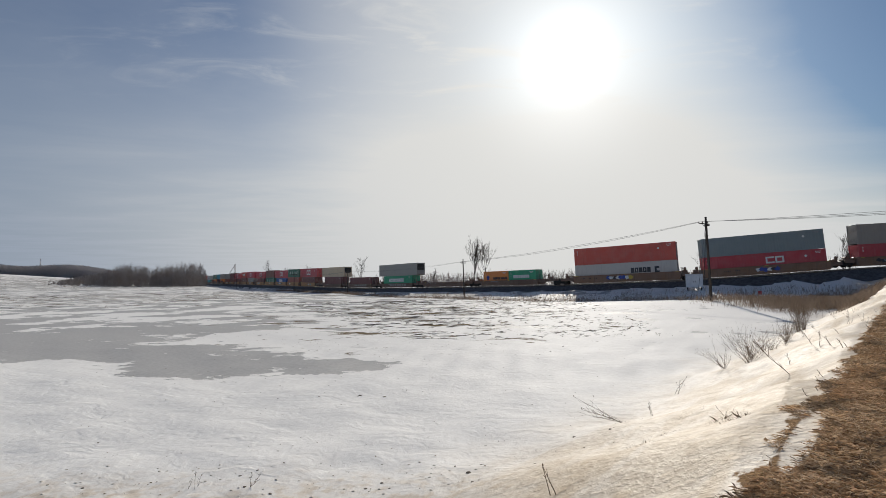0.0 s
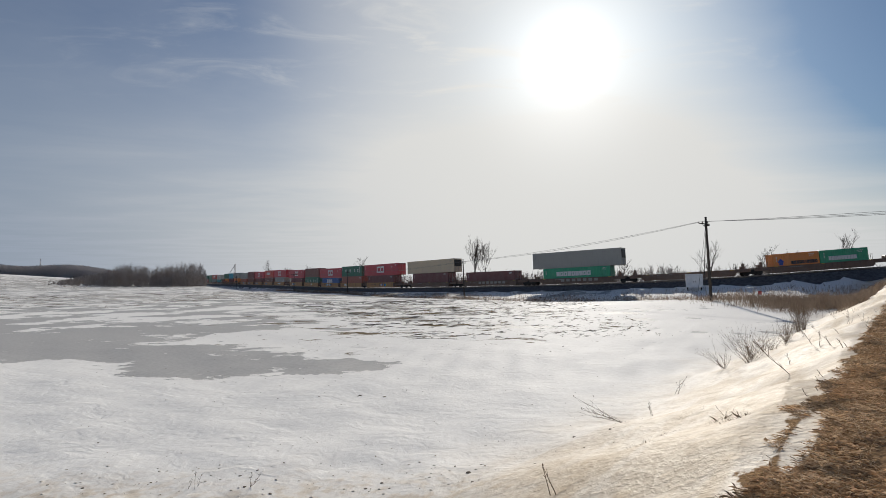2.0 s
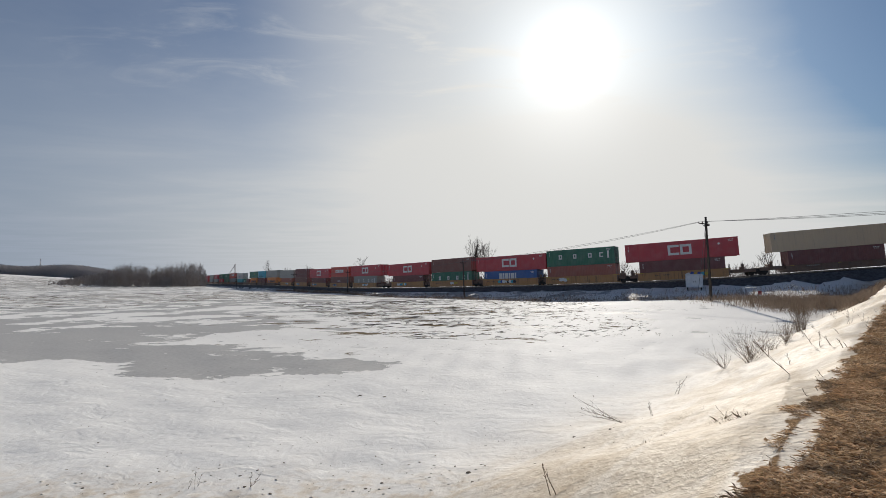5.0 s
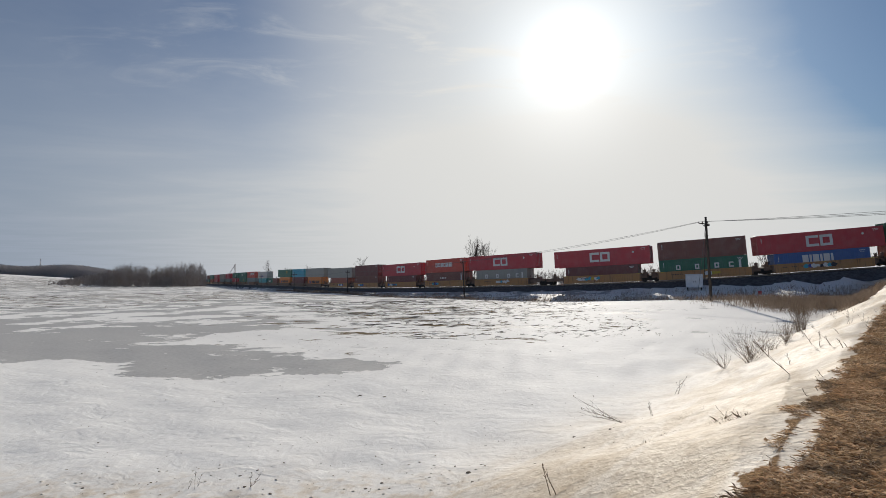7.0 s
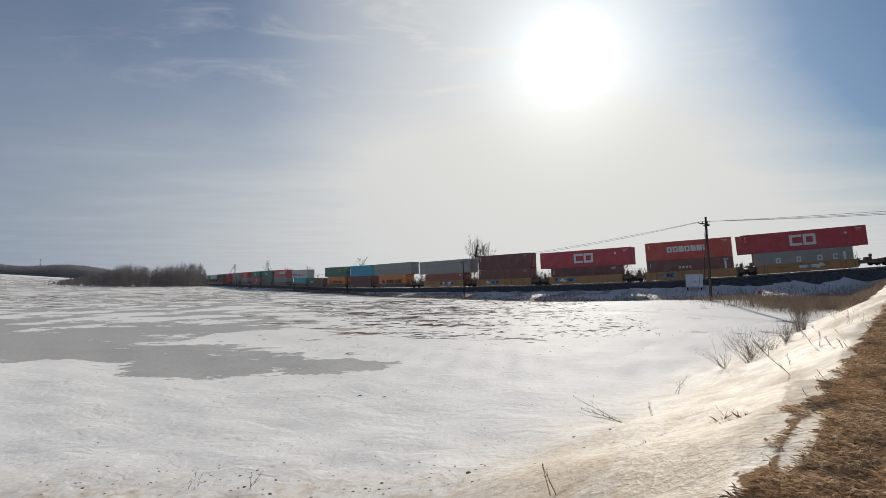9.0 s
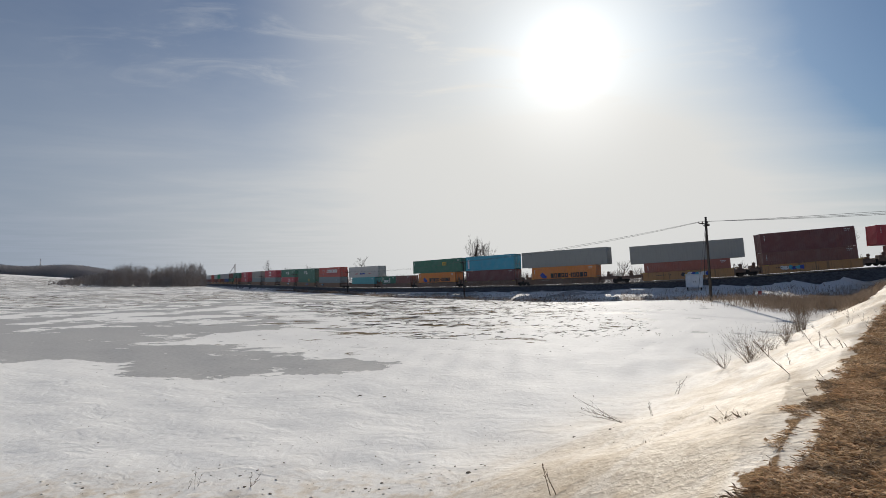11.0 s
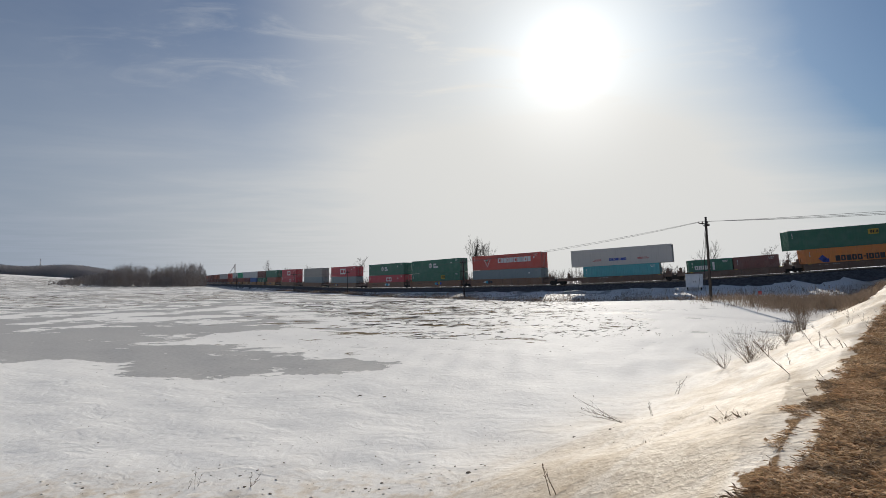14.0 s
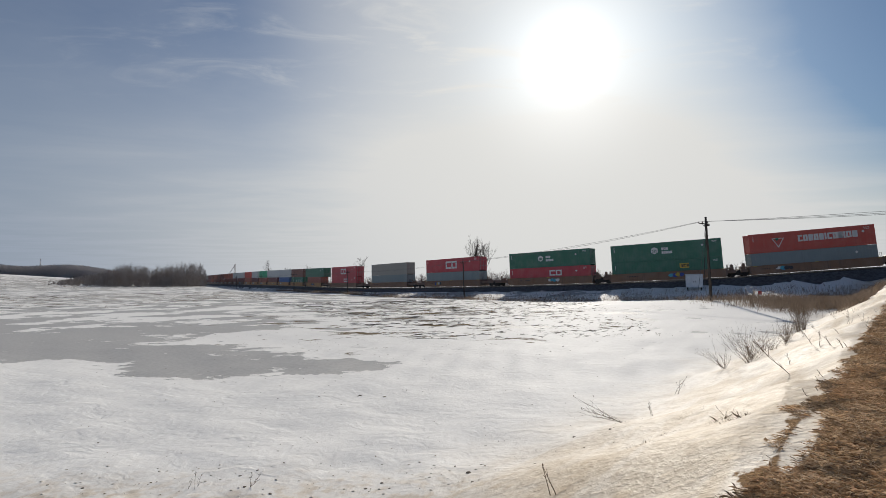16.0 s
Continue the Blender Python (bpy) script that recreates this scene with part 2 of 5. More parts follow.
# container paints, most lifted with a little grey to imitate veiling glare
HAZED_COLOURS = {
    "red": (0.53, 0.066, 0.078), "orange_red": (0.60, 0.108, 0.075), "maroon": (0.196, 0.072, 0.066), "brown": (0.231, 0.101, 0.079),
    "grey": (0.35, 0.345, 0.31), "slate": (0.231, 0.284, 0.290), "white": (0.58, 0.55, 0.505), "beige": (0.66, 0.53, 0.36),
    "green": (0.045, 0.177, 0.112), "bright_green": (0.045, 0.373, 0.196), "orange": (0.788, 0.278, 0.066), "blue": (0.059, 0.148, 0.385),
    "cyan": (0.072, 0.397, 0.527), "teal": (0.101, 0.408, 0.433), "rust": (0.385, 0.131, 0.089), "taupe": (0.349, 0.326, 0.284), "light": (0.574, 0.586, 0.563),
}
PAINT = {k: paint("container paint " + k.replace("_", " "), v, 0.22) for k, v in HAZED_COLOURS.items()}
SIGN_WHITE = paint("white lettering paint", (0.74, 0.74, 0.72), 0.12)
SIGN_BLACK = paint("black lettering paint", (0.03, 0.03, 0.035), 0.1)
SIGN_BLUE = paint("blue sign paint", (0.03, 0.07, 0.36), 0.1)
SIGN_GREEN = paint("green sign paint", (0.02, 0.2, 0.11), 0.1)
SIGN_YELLOW = paint("yellow sign paint", (0.55, 0.40, 0.05), 0.15)
SIGN_RED = paint("red sign paint", (0.5, 0.05, 0.04), 0.1)
SIGNS = {"white": SIGN_WHITE, "black": SIGN_BLACK, "blue": SIGN_BLUE, "green": SIGN_GREEN, "yellow": SIGN_YELLOW, "red": SIGN_RED}

# ---------------------------------------------------------------- mesh helpers


class Soup:
    """Collects corners and faces for one mesh."""

    def __init__(self):
        self.v, self.f = [], []

    def quad(self, *corners):
        n = len(self.v)
        self.v.extend(corners)
        self.f.append(tuple(range(n, n + len(corners))))

    def box(self, x0, x1, y0, y1, z0, z1, bevel=0.0):
        n = len(self.v)
        b = bevel
        if b <= 0:
            self.v += [(x, y, z) for z in (z0, z1) for y in (y0, y1) for x in (x0, x1)]
            self.f += [(n, n + 2, n + 3, n + 1), (n + 4, n + 5, n + 7, n + 6), (n, n + 1, n + 5, n + 4), (n + 2, n + 6, n + 7, n + 3), (n, n + 4, n + 6, n + 2), (n + 1, n + 3, n + 7, n + 5)]
            return self
        ring = [(x0 + b, y0), (x1 - b, y0), (x1, y0 + b), (x1, y1 - b), (x1 - b, y1), (x0 + b, y1), (x0, y1 - b), (x0, y0 + b)]
        inset = [(min(max(x, x0 + b), x1 - b), min(max(y, y0 + b), y1 - b)) for x, y in ring]
        for pts, z in ((inset, z0), (ring, z0 + b), (ring, z1 - b), (inset, z1)):
            self.v += [(x, y, z) for x, y in pts]
        for k in range(3):
            for i in range(8):
                j = (i + 1) % 8
                self.f.append((n + k * 8 + i, n + k * 8 + j, n + k * 8 + 8 + j, n + k * 8 + 8 + i))
        self.f += [tuple(range(n + 7, n - 1, -1)), tuple(range(n + 24, n + 32))]
        return self

    def tube(self, points, radii, sides=6, cap=True):
        n = len(self.v)
        pts = [Vector(p) for p in points]
        for i, p in enumerate(pts):
            t = (pts[min(i + 1, len(pts) - 1)] - pts[max(i - 1, 0)]).normalized()
            a = t.orthogonal().normalized()
            b = t.cross(a)
            r = radii[i] if isinstance(radii, (list, tuple)) else radii
            for k in range(sides):
                w_ = 2 * math.pi * k / sides
                self.v.append(tuple(p + a * (r * math.cos(w_)) + b * (r * math.sin(w_))))
        for i in range(len(pts) - 1):
            for k in range(sides):
                j = (k + 1) % sides
                self.f.append((n + i * sides + k, n + i * sides + j, n + (i + 1) * sides + j, n + (i + 1) * sides + k))
        if cap:
            self.f += [tuple(range(n + sides - 1, n - 1, -1)), tuple(range(n + (len(pts) - 1) * sides, n + len(pts) * sides))]
        return self

    def mesh(self, name, mat, smooth=False):
        me = bpy.data.meshes.new(name)
        me.from_pydata(self.v, [], self.f)
        if mat:
            me.materials.append(mat)
        if smooth:
            me.shade_smooth()
        return me


def part(name, soup, mat, parent, label="", smooth=False):
    data = soup if isinstance(soup, bpy.types.Mesh) else soup.mesh(name, mat, smooth)
    ob = new(name, data)
    ob.parent = parent
    if label:
        ob["label"] = label
    return ob


def smoothstep(a, b, x):
    t = np.clip((x - a) / (b - a), 0, 1)
    return t * t * (3 - 2 * t)


# ---------------------------------------------------------------- railway line in plan
SPEED = 24.25
S = np.arange(-700.0, 620.0, 0.5)
KNOT_S = [-400, -280, -200, -140, -100, -70, -35, 0, 25, 45, 60, 73, 85, 97, 110]
KNOT_HEADING = [0.99, 0.995, 1.00, 0.9849, 0.973, 0.9488, 0.9446, 0.8926, 0.8443, 0.7563, 0.6767, 0.5246, 0.3484, 0.2461, 0.231]
KNOT_Z = [2.4, 2.242, 2.137, 2.015, 1.879, 1.735, 1.454, 1.356, 1.64, 1.97, 2.26, 2.66, 3.20, 3.98, 4.80]


def spline(xk, yk, x):
    """Natural cubic through the knots, level beyond the ends."""
    xk, yk = np.array(xk, float), np.array(yk, float)
    n, h = len(xk), np.diff(xk)
    a, b = np.eye(n), np.zeros(n)
    for i in range(1, n - 1):
        a[i, i - 1:i + 2] = h[i - 1], 2 * (h[i - 1] + h[i]), h[i]
        b[i] = 6 * ((yk[i + 1] - yk[i]) / h[i] - (yk[i] - yk[i - 1]) / h[i - 1])
    m = np.linalg.solve(a, b)
    x = np.clip(x, xk[0], xk[-1])
    k = np.clip(np.searchsorted(xk, x) - 1, 0, n - 2)
    p, q, w_ = x - xk[k], xk[k + 1] - x, h[k]
    return m[k] * q ** 3 / (6 * w_) + m[k + 1] * p ** 3 / (6 * w_) + (yk[k] / w_ - m[k] * w_ / 6) * q + (yk[k + 1] / w_ - m[k + 1] * w_ / 6) * p


I0 = int(np.searchsorted(S, 0))
turn_ = spline(KNOT_S, KNOT_HEADING, S)
LX, LY = np.cumsum(np.cos(turn_)) * 0.5, np.cumsum(-np.sin(turn_)) * 0.5
LX, LY = LX - LX[I0] - 19.80, LY - LY[I0] + 130.82
LZ = spline(KNOT_S, KNOT_Z, S)
LZ = np.convolve(np.pad(LZ, 12, mode="edge"), np.ones(25) / 25, "valid")
# foot of the bank: distance from the track on the camera's side
FOOT_S, FOOT_Q = [-140, -100, -3, 33, 51, 64, 73, 81, 100], [4.6, 4.6, 8.4, 15.2, 16.5, 17.6, 16.6, 20.5, 24.0]


def foot(s):
    return np.interp(s, FOOT_S, FOOT_Q)


def on_line(s, lift=0.0):
    """Pose on the line at s metres, x along the way of travel."""
    x, y, z = (float(np.interp(s, S, q)) for q in (LX, LY, LZ))
    x1, y1, z1 = (float(np.interp(s + 4, S, q)) for q in (LX, LY, LZ))
    x0, y0, z0 = (float(np.interp(s - 4, S, q)) for q in (LX, LY, LZ))
    heading, grade = math.atan2(y1 - y0, x1 - x0), math.atan2(z1 - z0, math.hypot(x1 - x0, y1 - y0))
    return Matrix.Translation((x, y, z)) @ Euler((0, -grade, heading)).to_matrix().to_4x4() @ Matrix.Translation((0, 0, lift))


def beside(s, q, z=0.0):
    """A place q metres from the line on the camera's side."""
    x, y = float(np.interp(s, S, LX)), float(np.interp(s, S, LY))
    t = float(np.interp(s, S, turn_))
    return (x - math.sin(t) * q, y - math.cos(t) * q, z)


# ---------------------------------------------------------------- ground
COARSE = slice(0, len(S), 6)
CX, CY, CZ, CT, CF = LX[COARSE], LY[COARSE], LZ[COARSE], turn_[COARSE], foot(S[COARSE])


rng = np.random.default_rng(4)
RIPPLES = [(amp, k, rng.uniform(0, 6.28), rng.uniform(0, 6.28)) for amp, k in ((0.020, 2.3), (0.012, 5.1), (0.03, 0.8)) for _ in range(5)]


def ground(x, y):
    x, y = np.asarray(x, float), np.asarray(y, float)
    shape = x.shape
    x, y = x.ravel(), y.ravel()
    z = np.zeros_like(x)
    q, rz, reach = np.empty_like(x), np.empty_like(x), np.empty_like(x)
    for i in range(0, len(x), 4000):
        px, py = x[i:i + 4000, None], y[i:i + 4000, None]
        k = np.argmin((CX - px) ** 2 + (CY - py) ** 2, 1)
        q[i:i + 4000] = -(np.sin(CT[k]) * (px[:, 0] - CX[k]) + np.cos(CT[k]) * (py[:, 0] - CY[k]))
        rz[i:i + 4000], reach[i:i + 4000] = CZ[k], CF[k]
    r = np.hypot(x, y)
    # snow field swells, far land rises to the west
    z += 0.10 * np.sin(x * 0.11 + 1.3) * np.sin(y * 0.09) * smoothstep(14, 40, r)
    z += 0.55 * np.exp(-((x - 33) ** 2 + (y - 55) ** 2) / 260.0)
    west = smoothstep(-0.42, -1.0, x / np.maximum(y, 1)) * (y > 0)
    z += west * smoothstep(230, 640, r) * 13.0
    slope_ = x / np.maximum(y, 1)
    z += 0.9 * smoothstep(190, 262, r) * smoothstep(-0.40, -0.50, slope_) * (y > 0)
    # far side of the line
    z = np.where(q < 0, z + 0.6 * smoothstep(-3, -14, q), z)
    # railway bank
    a = np.abs(q)
    reach = np.where(q > 0, reach, 9.5)
    fall = np.clip((a - 4.2) / np.maximum(reach - 4.2, 0.3), 0, 1)
    bank = np.where(a < 4.2, np.interp(a, [0, 2.9, 4.2], [1, 1, 0.74]), 0.74 * (1 - fall) ** 1.25) * (rz - 0.95)
    z = np.maximum(z, bank)
    # road embankment
    d, along = -0.713 * x + 0.701 * y, 0.701 * x + 0.713 * y
    top = np.interp(along, [-400, 12, 60, 78, 95, 140], [1.9, 1.9, 2.6, 3.4, 3.8, 3.9])
    wobble = 0.25 * np.sin(along * 0.6) + 0.15 * np.sin(along * 1.7 + 1)
    drop = np.interp(d + wobble * smoothstep(0.3, 2.0, d), [-15, -10.5, 0.6, 1.3, 3.2, 5.2, 6.4], [0, 1, 1, 0.95, 0.48, 0.08, 0])
    z = np.maximum(z, drop * top * smoothstep(150, 110, along))
    for amp, k, t, shift in RIPPLES:
        z += amp * 0.6 * np.sin((x * math.cos(t) + y * math.sin(t)) * k + shift) * smoothstep(60, 20, r) * (1 - 0.45 * smoothstep(0.6, 2.0, d) * smoothstep(7.0, 5.0, d))
    return z.reshape(shape)


def ground_at(x, y):
    return float(ground(np.array([x]), np.array([y]))[0])


ang = np.radians(np.concatenate([np.arange(-180, -50, 3.0), np.arange(-50, 52, 0.25), np.arange(52, 180, 3.0)]))
rad = np.concatenate([[0.4, 1.2], np.geomspace(2.0, 3800, 250)])
RR, AA = np.meshgrid(rad, ang, indexing="ij")
GX, GY = RR * np.sin(AA), RR * np.cos(AA)
GZ = ground(GX, GY)
nr, na = RR.shape
verts = np.stack([GX, GY, GZ], -1).reshape(-1, 3).tolist()
faces = [(i * na + j, i * na + (j + 1) % na, (i + 1) * na + (j + 1) % na, (i + 1) * na + j) for i in range(nr - 1) for j in range(na)]
faces.append(tuple(range(na - 1, -1, -1)))
ground_mesh = bpy.data.meshes.new("ground")
ground_mesh.from_pydata(verts, [], faces)
ground_mesh.materials.append(SNOW)
ground_mesh.shade_smooth()
tagged(new("ground", ground_mesh), "wind-packed snow field with grey ice and brown stubble", "ground", kind="structure")


def sweep(name, profile, mat, s0, s1, step, label, category):
    """Carries a cross-section (q, z above the railhead) along the line."""
    so = Soup()
    stations = np.arange(s0, s1, step)
    n = len(profile)
    for s in stations:
        z = float(np.interp(s, S, LZ))
        for q, h in profile:
            so.v.append(beside(s, q, z + h))
    for i in range(len(stations) - 1):
        for k in range(n - 1):
            so.f.append((i * n + k, i * n + k + 1, (i + 1) * n + k + 1, (i + 1) * n + k))
    return tagged(new(name, so.mesh(name, mat)), label, category, kind="structure")


sweep("ballast", [(-3.8, -1.4), (-2.9, -0.8), (-1.8, -0.22), (1.8, -0.22), (2.9, -0.85), (3.9, -1.5), (4.4, -1.8)], BALLAST, -600, 500, 2.5, "dark crushed-stone ballast under the railway track", "ballast")
for q in (0.75, -0.75):
    sweep("rail", [(q - 0.035, -0.18), (q - 0.035, 0.0), (q + 0.035, 0.0), (q + 0.035, -0.18)], RAIL, -600, 500, 2.5, "worn steel rail of the main line", "rail")

# ---------------------------------------------------------------- train
MOVING = []
MESHES = {}
WIDE = 2.44
DECK = 0.36


def shared(key, make):
    if key not in MESHES:
        MESHES[key] = make()
    return MESHES[key]


def corrugated(length, z0, z1, pitch, depth, side):
    """One long side of a container, folded sheet from end to end."""
    so = Soup()
    y = side * WIDE / 2
    inner = y - side * depth
    xs = []
    x = -length / 2 + 0.16
    while x < length / 2 - 0.16 - pitch:
        xs += [(x, y - side * 0.012), (x + pitch * 0.36, y - side * 0.012), (x + pitch * 0.5, inner), (x + pitch * 0.86, inner)]
        x += pitch
    xs.append((length / 2 - 0.14, y - side * 0.012))
    for i, (px, py) in enumerate(xs):
        so.v += [(px, py, z0), (px, py, z1)]
    for i in range(len(xs) - 1):
        so.f.append((2 * i, 2 * i + 2, 2 * i + 3, 2 * i + 1) if side < 0 else (2 * i, 2 * i + 1, 2 * i + 3, 2 * i + 2))
    return so


def lettering(letters, x0, z0, size, gap=0.25, wide=0.75, side=-1, bold=0.26):
    """A row of plain blocks: o is a ring, i a bar, b a filled block, _ a space."""
    so = Soup()
    y0, y1 = sorted((side * (WIDE / 2 + 0.002), side * (WIDE / 2 + 0.014)))
    x = x0
    for ch in letters:
        lw = size * wide
        t = size * bold
        if ch == "o":
            for a in ((x, x + t, z0, z0 + size), (x + lw - t, x + lw, z0, z0 + size), (x + t, x + lw - t, z0, z0 + t), (x + t, x + lw - t, z0 + size - t, z0 + size)):
                so.box(a[0], a[1], y0, y1, a[2], a[3])
        elif ch == "c":
            for a in ((x, x + t, z0, z0 + size), (x + t, x + lw, z0, z0 + t), (x + t, x + lw, z0 + size - t, z0 + size)):
                so.box(a[0], a[1], y0, y1, a[2], a[3])
        elif ch == "i":
            lw = t
            so.box(x, x + lw, y0, y1, z0, z0 + size)
        elif ch == "b":
            so.box(x, x + lw, y0, y1, z0, z0 + size)
        elif ch == "d":
            c = (x + lw / 2, z0 + size / 2)
            so.quad(*[(c[0] + dx * size / 2, y0 if side < 0 else y1, c[1] + dz * size / 2) for dx, dz in ((-1, 0), (0, -1), (1, 0), (0, 1))])
        elif ch == "v":
            for k in range(3):
                a0, a1 = 2.0944 * k - 1.5708, 2.0944 * (k + 1) - 1.5708
                ring = [(x + lw / 2 + math.cos(a) * r, z0 + size * 0.6 + math.sin(a) * r) for a, r in ((a0, size * 0.62), (a1, size * 0.62), (a1, size * 0.50), (a0, size * 0.50))]
                so.quad(*[(px, y0, pz) for px, pz in ring])
        elif ch == "h":
            ring = [(x + lw / 2 + math.cos(1.0472 * k + 0.5236) * size * 0.5, y0, z0 + size / 2 + math.sin(1.0472 * k + 0.5236) * size * 0.5) for k in range(6)]
            so.quad(*ring)
        x += lw + size * gap
    return so


LOGOS = {}
# sign colour, rows of (letters, x as a share of the length, z as a share of the height, size, gap, width, stroke)
LOGOS["two"] = ("white", [("co", -0.105, 0.24, 1.62, 0.10, 1.0, 0.23)])
LOGOS["two_low"] = ("white", [("co", 0.02, 0.45, 1.0, 0.10, 1.15, 0.24)])
LOGOS["slant"] = ("black", [("bobob", 0.07, 0.40, 0.82, 0.10, 0.66, 0.26), ("c", 0.295, 0.36, 1.0, 0.1, 0.7, 0.3)])
LOGOS["nine"] = ("white", [("boobobboo", -0.29, 0.44, 0.80, 0.08, 0.80, 0.30)])
LOGOS["nine_small"] = ("white", [("boobobboo", -0.32, 0.42, 0.58, 0.06, 0.62, 0.30)])
LOGOS["four"] = ("white", [("o", -0.31, 0.42, 0.80, 0.1, 0.8, 0.24), ("o", -0.09, 0.42, 0.80, 0.1, 0.75, 0.24), ("o", 0.13, 0.42, 0.80, 0.1, 0.8, 0.24), ("c", 0.29, 0.42, 0.80, 0.1, 0.8, 0.24), ("i", 0.40, 0.34, 1.25, 0.1, 0.5, 0.24)])
LOGOS["four_tight"] = ("white", [("oboc", -0.36, 0.40, 0.62, 0.12, 0.8, 0.28), ("i", 0.05, 0.34, 1.25, 0.1, 0.5, 0.24)])
LOGOS["four_low"] = ("white", [("oboc", -0.12, 0.50, 0.36, 0.55, 0.85, 0.26), ("i", 0.40, 0.36, 1.2, 0.1, 0.5, 0.24)])
LOGOS["six"] = ("white", [("bibibi", -0.20, 0.40, 1.1, 0.14, 0.7, 0.26)])
LOGOS["seven"] = ("white", [("oobobbi", -0.24, 0.40, 0.90, 0.14, 0.80, 0.27)])
LOGOS["ten"] = ("black", [("boboo", -0.19, 0.32, 0.78, 0.14, 0.74, 0.26), ("b", 0.095, 0.44, 0.14, 0.1, 2.2, 0.3), ("ioobo", 0.125, 0.32, 0.78, 0.14, 0.74, 0.26)])
LOGOS["ten_small"] = ("black", [("boboo", -0.10, 0.36, 0.50, 0.08, 0.62, 0.28), ("ioobo", 0.20, 0.36, 0.50, 0.08, 0.62, 0.28)])
LOGOS["emblem"] = ("yellow", [("b", 0.13, 0.52, 0.75, 0.1, 1.75, 0.3)])
LOGOS["stripes"] = ("blue", [("obobobio", -0.10, 0.26, 0.42, 0.10, 0.80, 0.28)])
LOGOS["triangle"] = ("white", [("cobobicob", -0.10, 0.44, 0.95, 0.10, 0.62, 0.26), ("biob", 0.21, 0.44, 0.95, 0.10, 0.70, 0.26), ("v", -0.31, 0.22, 1.55, 0.1, 1.0, 0.2)])
LOGOS["hexagon"] = ("white", [("h", -0.12, 0.36, 1.15, 0.1, 1.0, 0.3), ("bob", -0.02, 0.56, 0.42, 0.08, 0.7, 0.3), ("booob", -0.02, 0.36, 0.40, 0.08, 0.7, 0.3)])
LOGOS["marks"] = ("white", [])
LOGOS["strip"] = ("white", [("b", -0.455, 0.14, 1.9, 0.1, 0.22, 0.3)])
EXTRA = {}
EXTRA["ten"] = ("blue", [("d", -0.36, 0.30, 1.1, 0.1, 0.8, 0.3), ("b", -0.32, 0.30, 0.5, 0.1, 1.5, 0.3)])
EXTRA["ten_small"] = ("blue", [("d", -0.38, 0.36, 0.9, 0.1, 0.8, 0.3), ("b", -0.36, 0.34, 0.4, 0.1, 1.3, 0.3)])
EXTRA["stripes"] = ("red", [("b", -0.27, 0.28, 0.10, 0.1, 14, 0.3), ("b", -0.25, 0.34, 0.10, 0.1, 11, 0.3), ("b", 0.18, 0.28, 0.10, 0.1, 17, 0.3), ("b", 0.18, 0.34, 0.10, 0.1, 14, 0.3)])
EXTRA["triangle"] = ("green", [("d", -0.288, 0.56, 0.55, 0.1, 1.0, 0.3)])
EXTRA["emblem"] = ("black", [("bcb", 0.145, 0.58, 0.42, 0.12, 0.75, 0.3)])
EXTRA["hexagon"] = ("green", [("iii", -0.104, 0.44, 0.5, 0.16, 0.3, 0.3)])


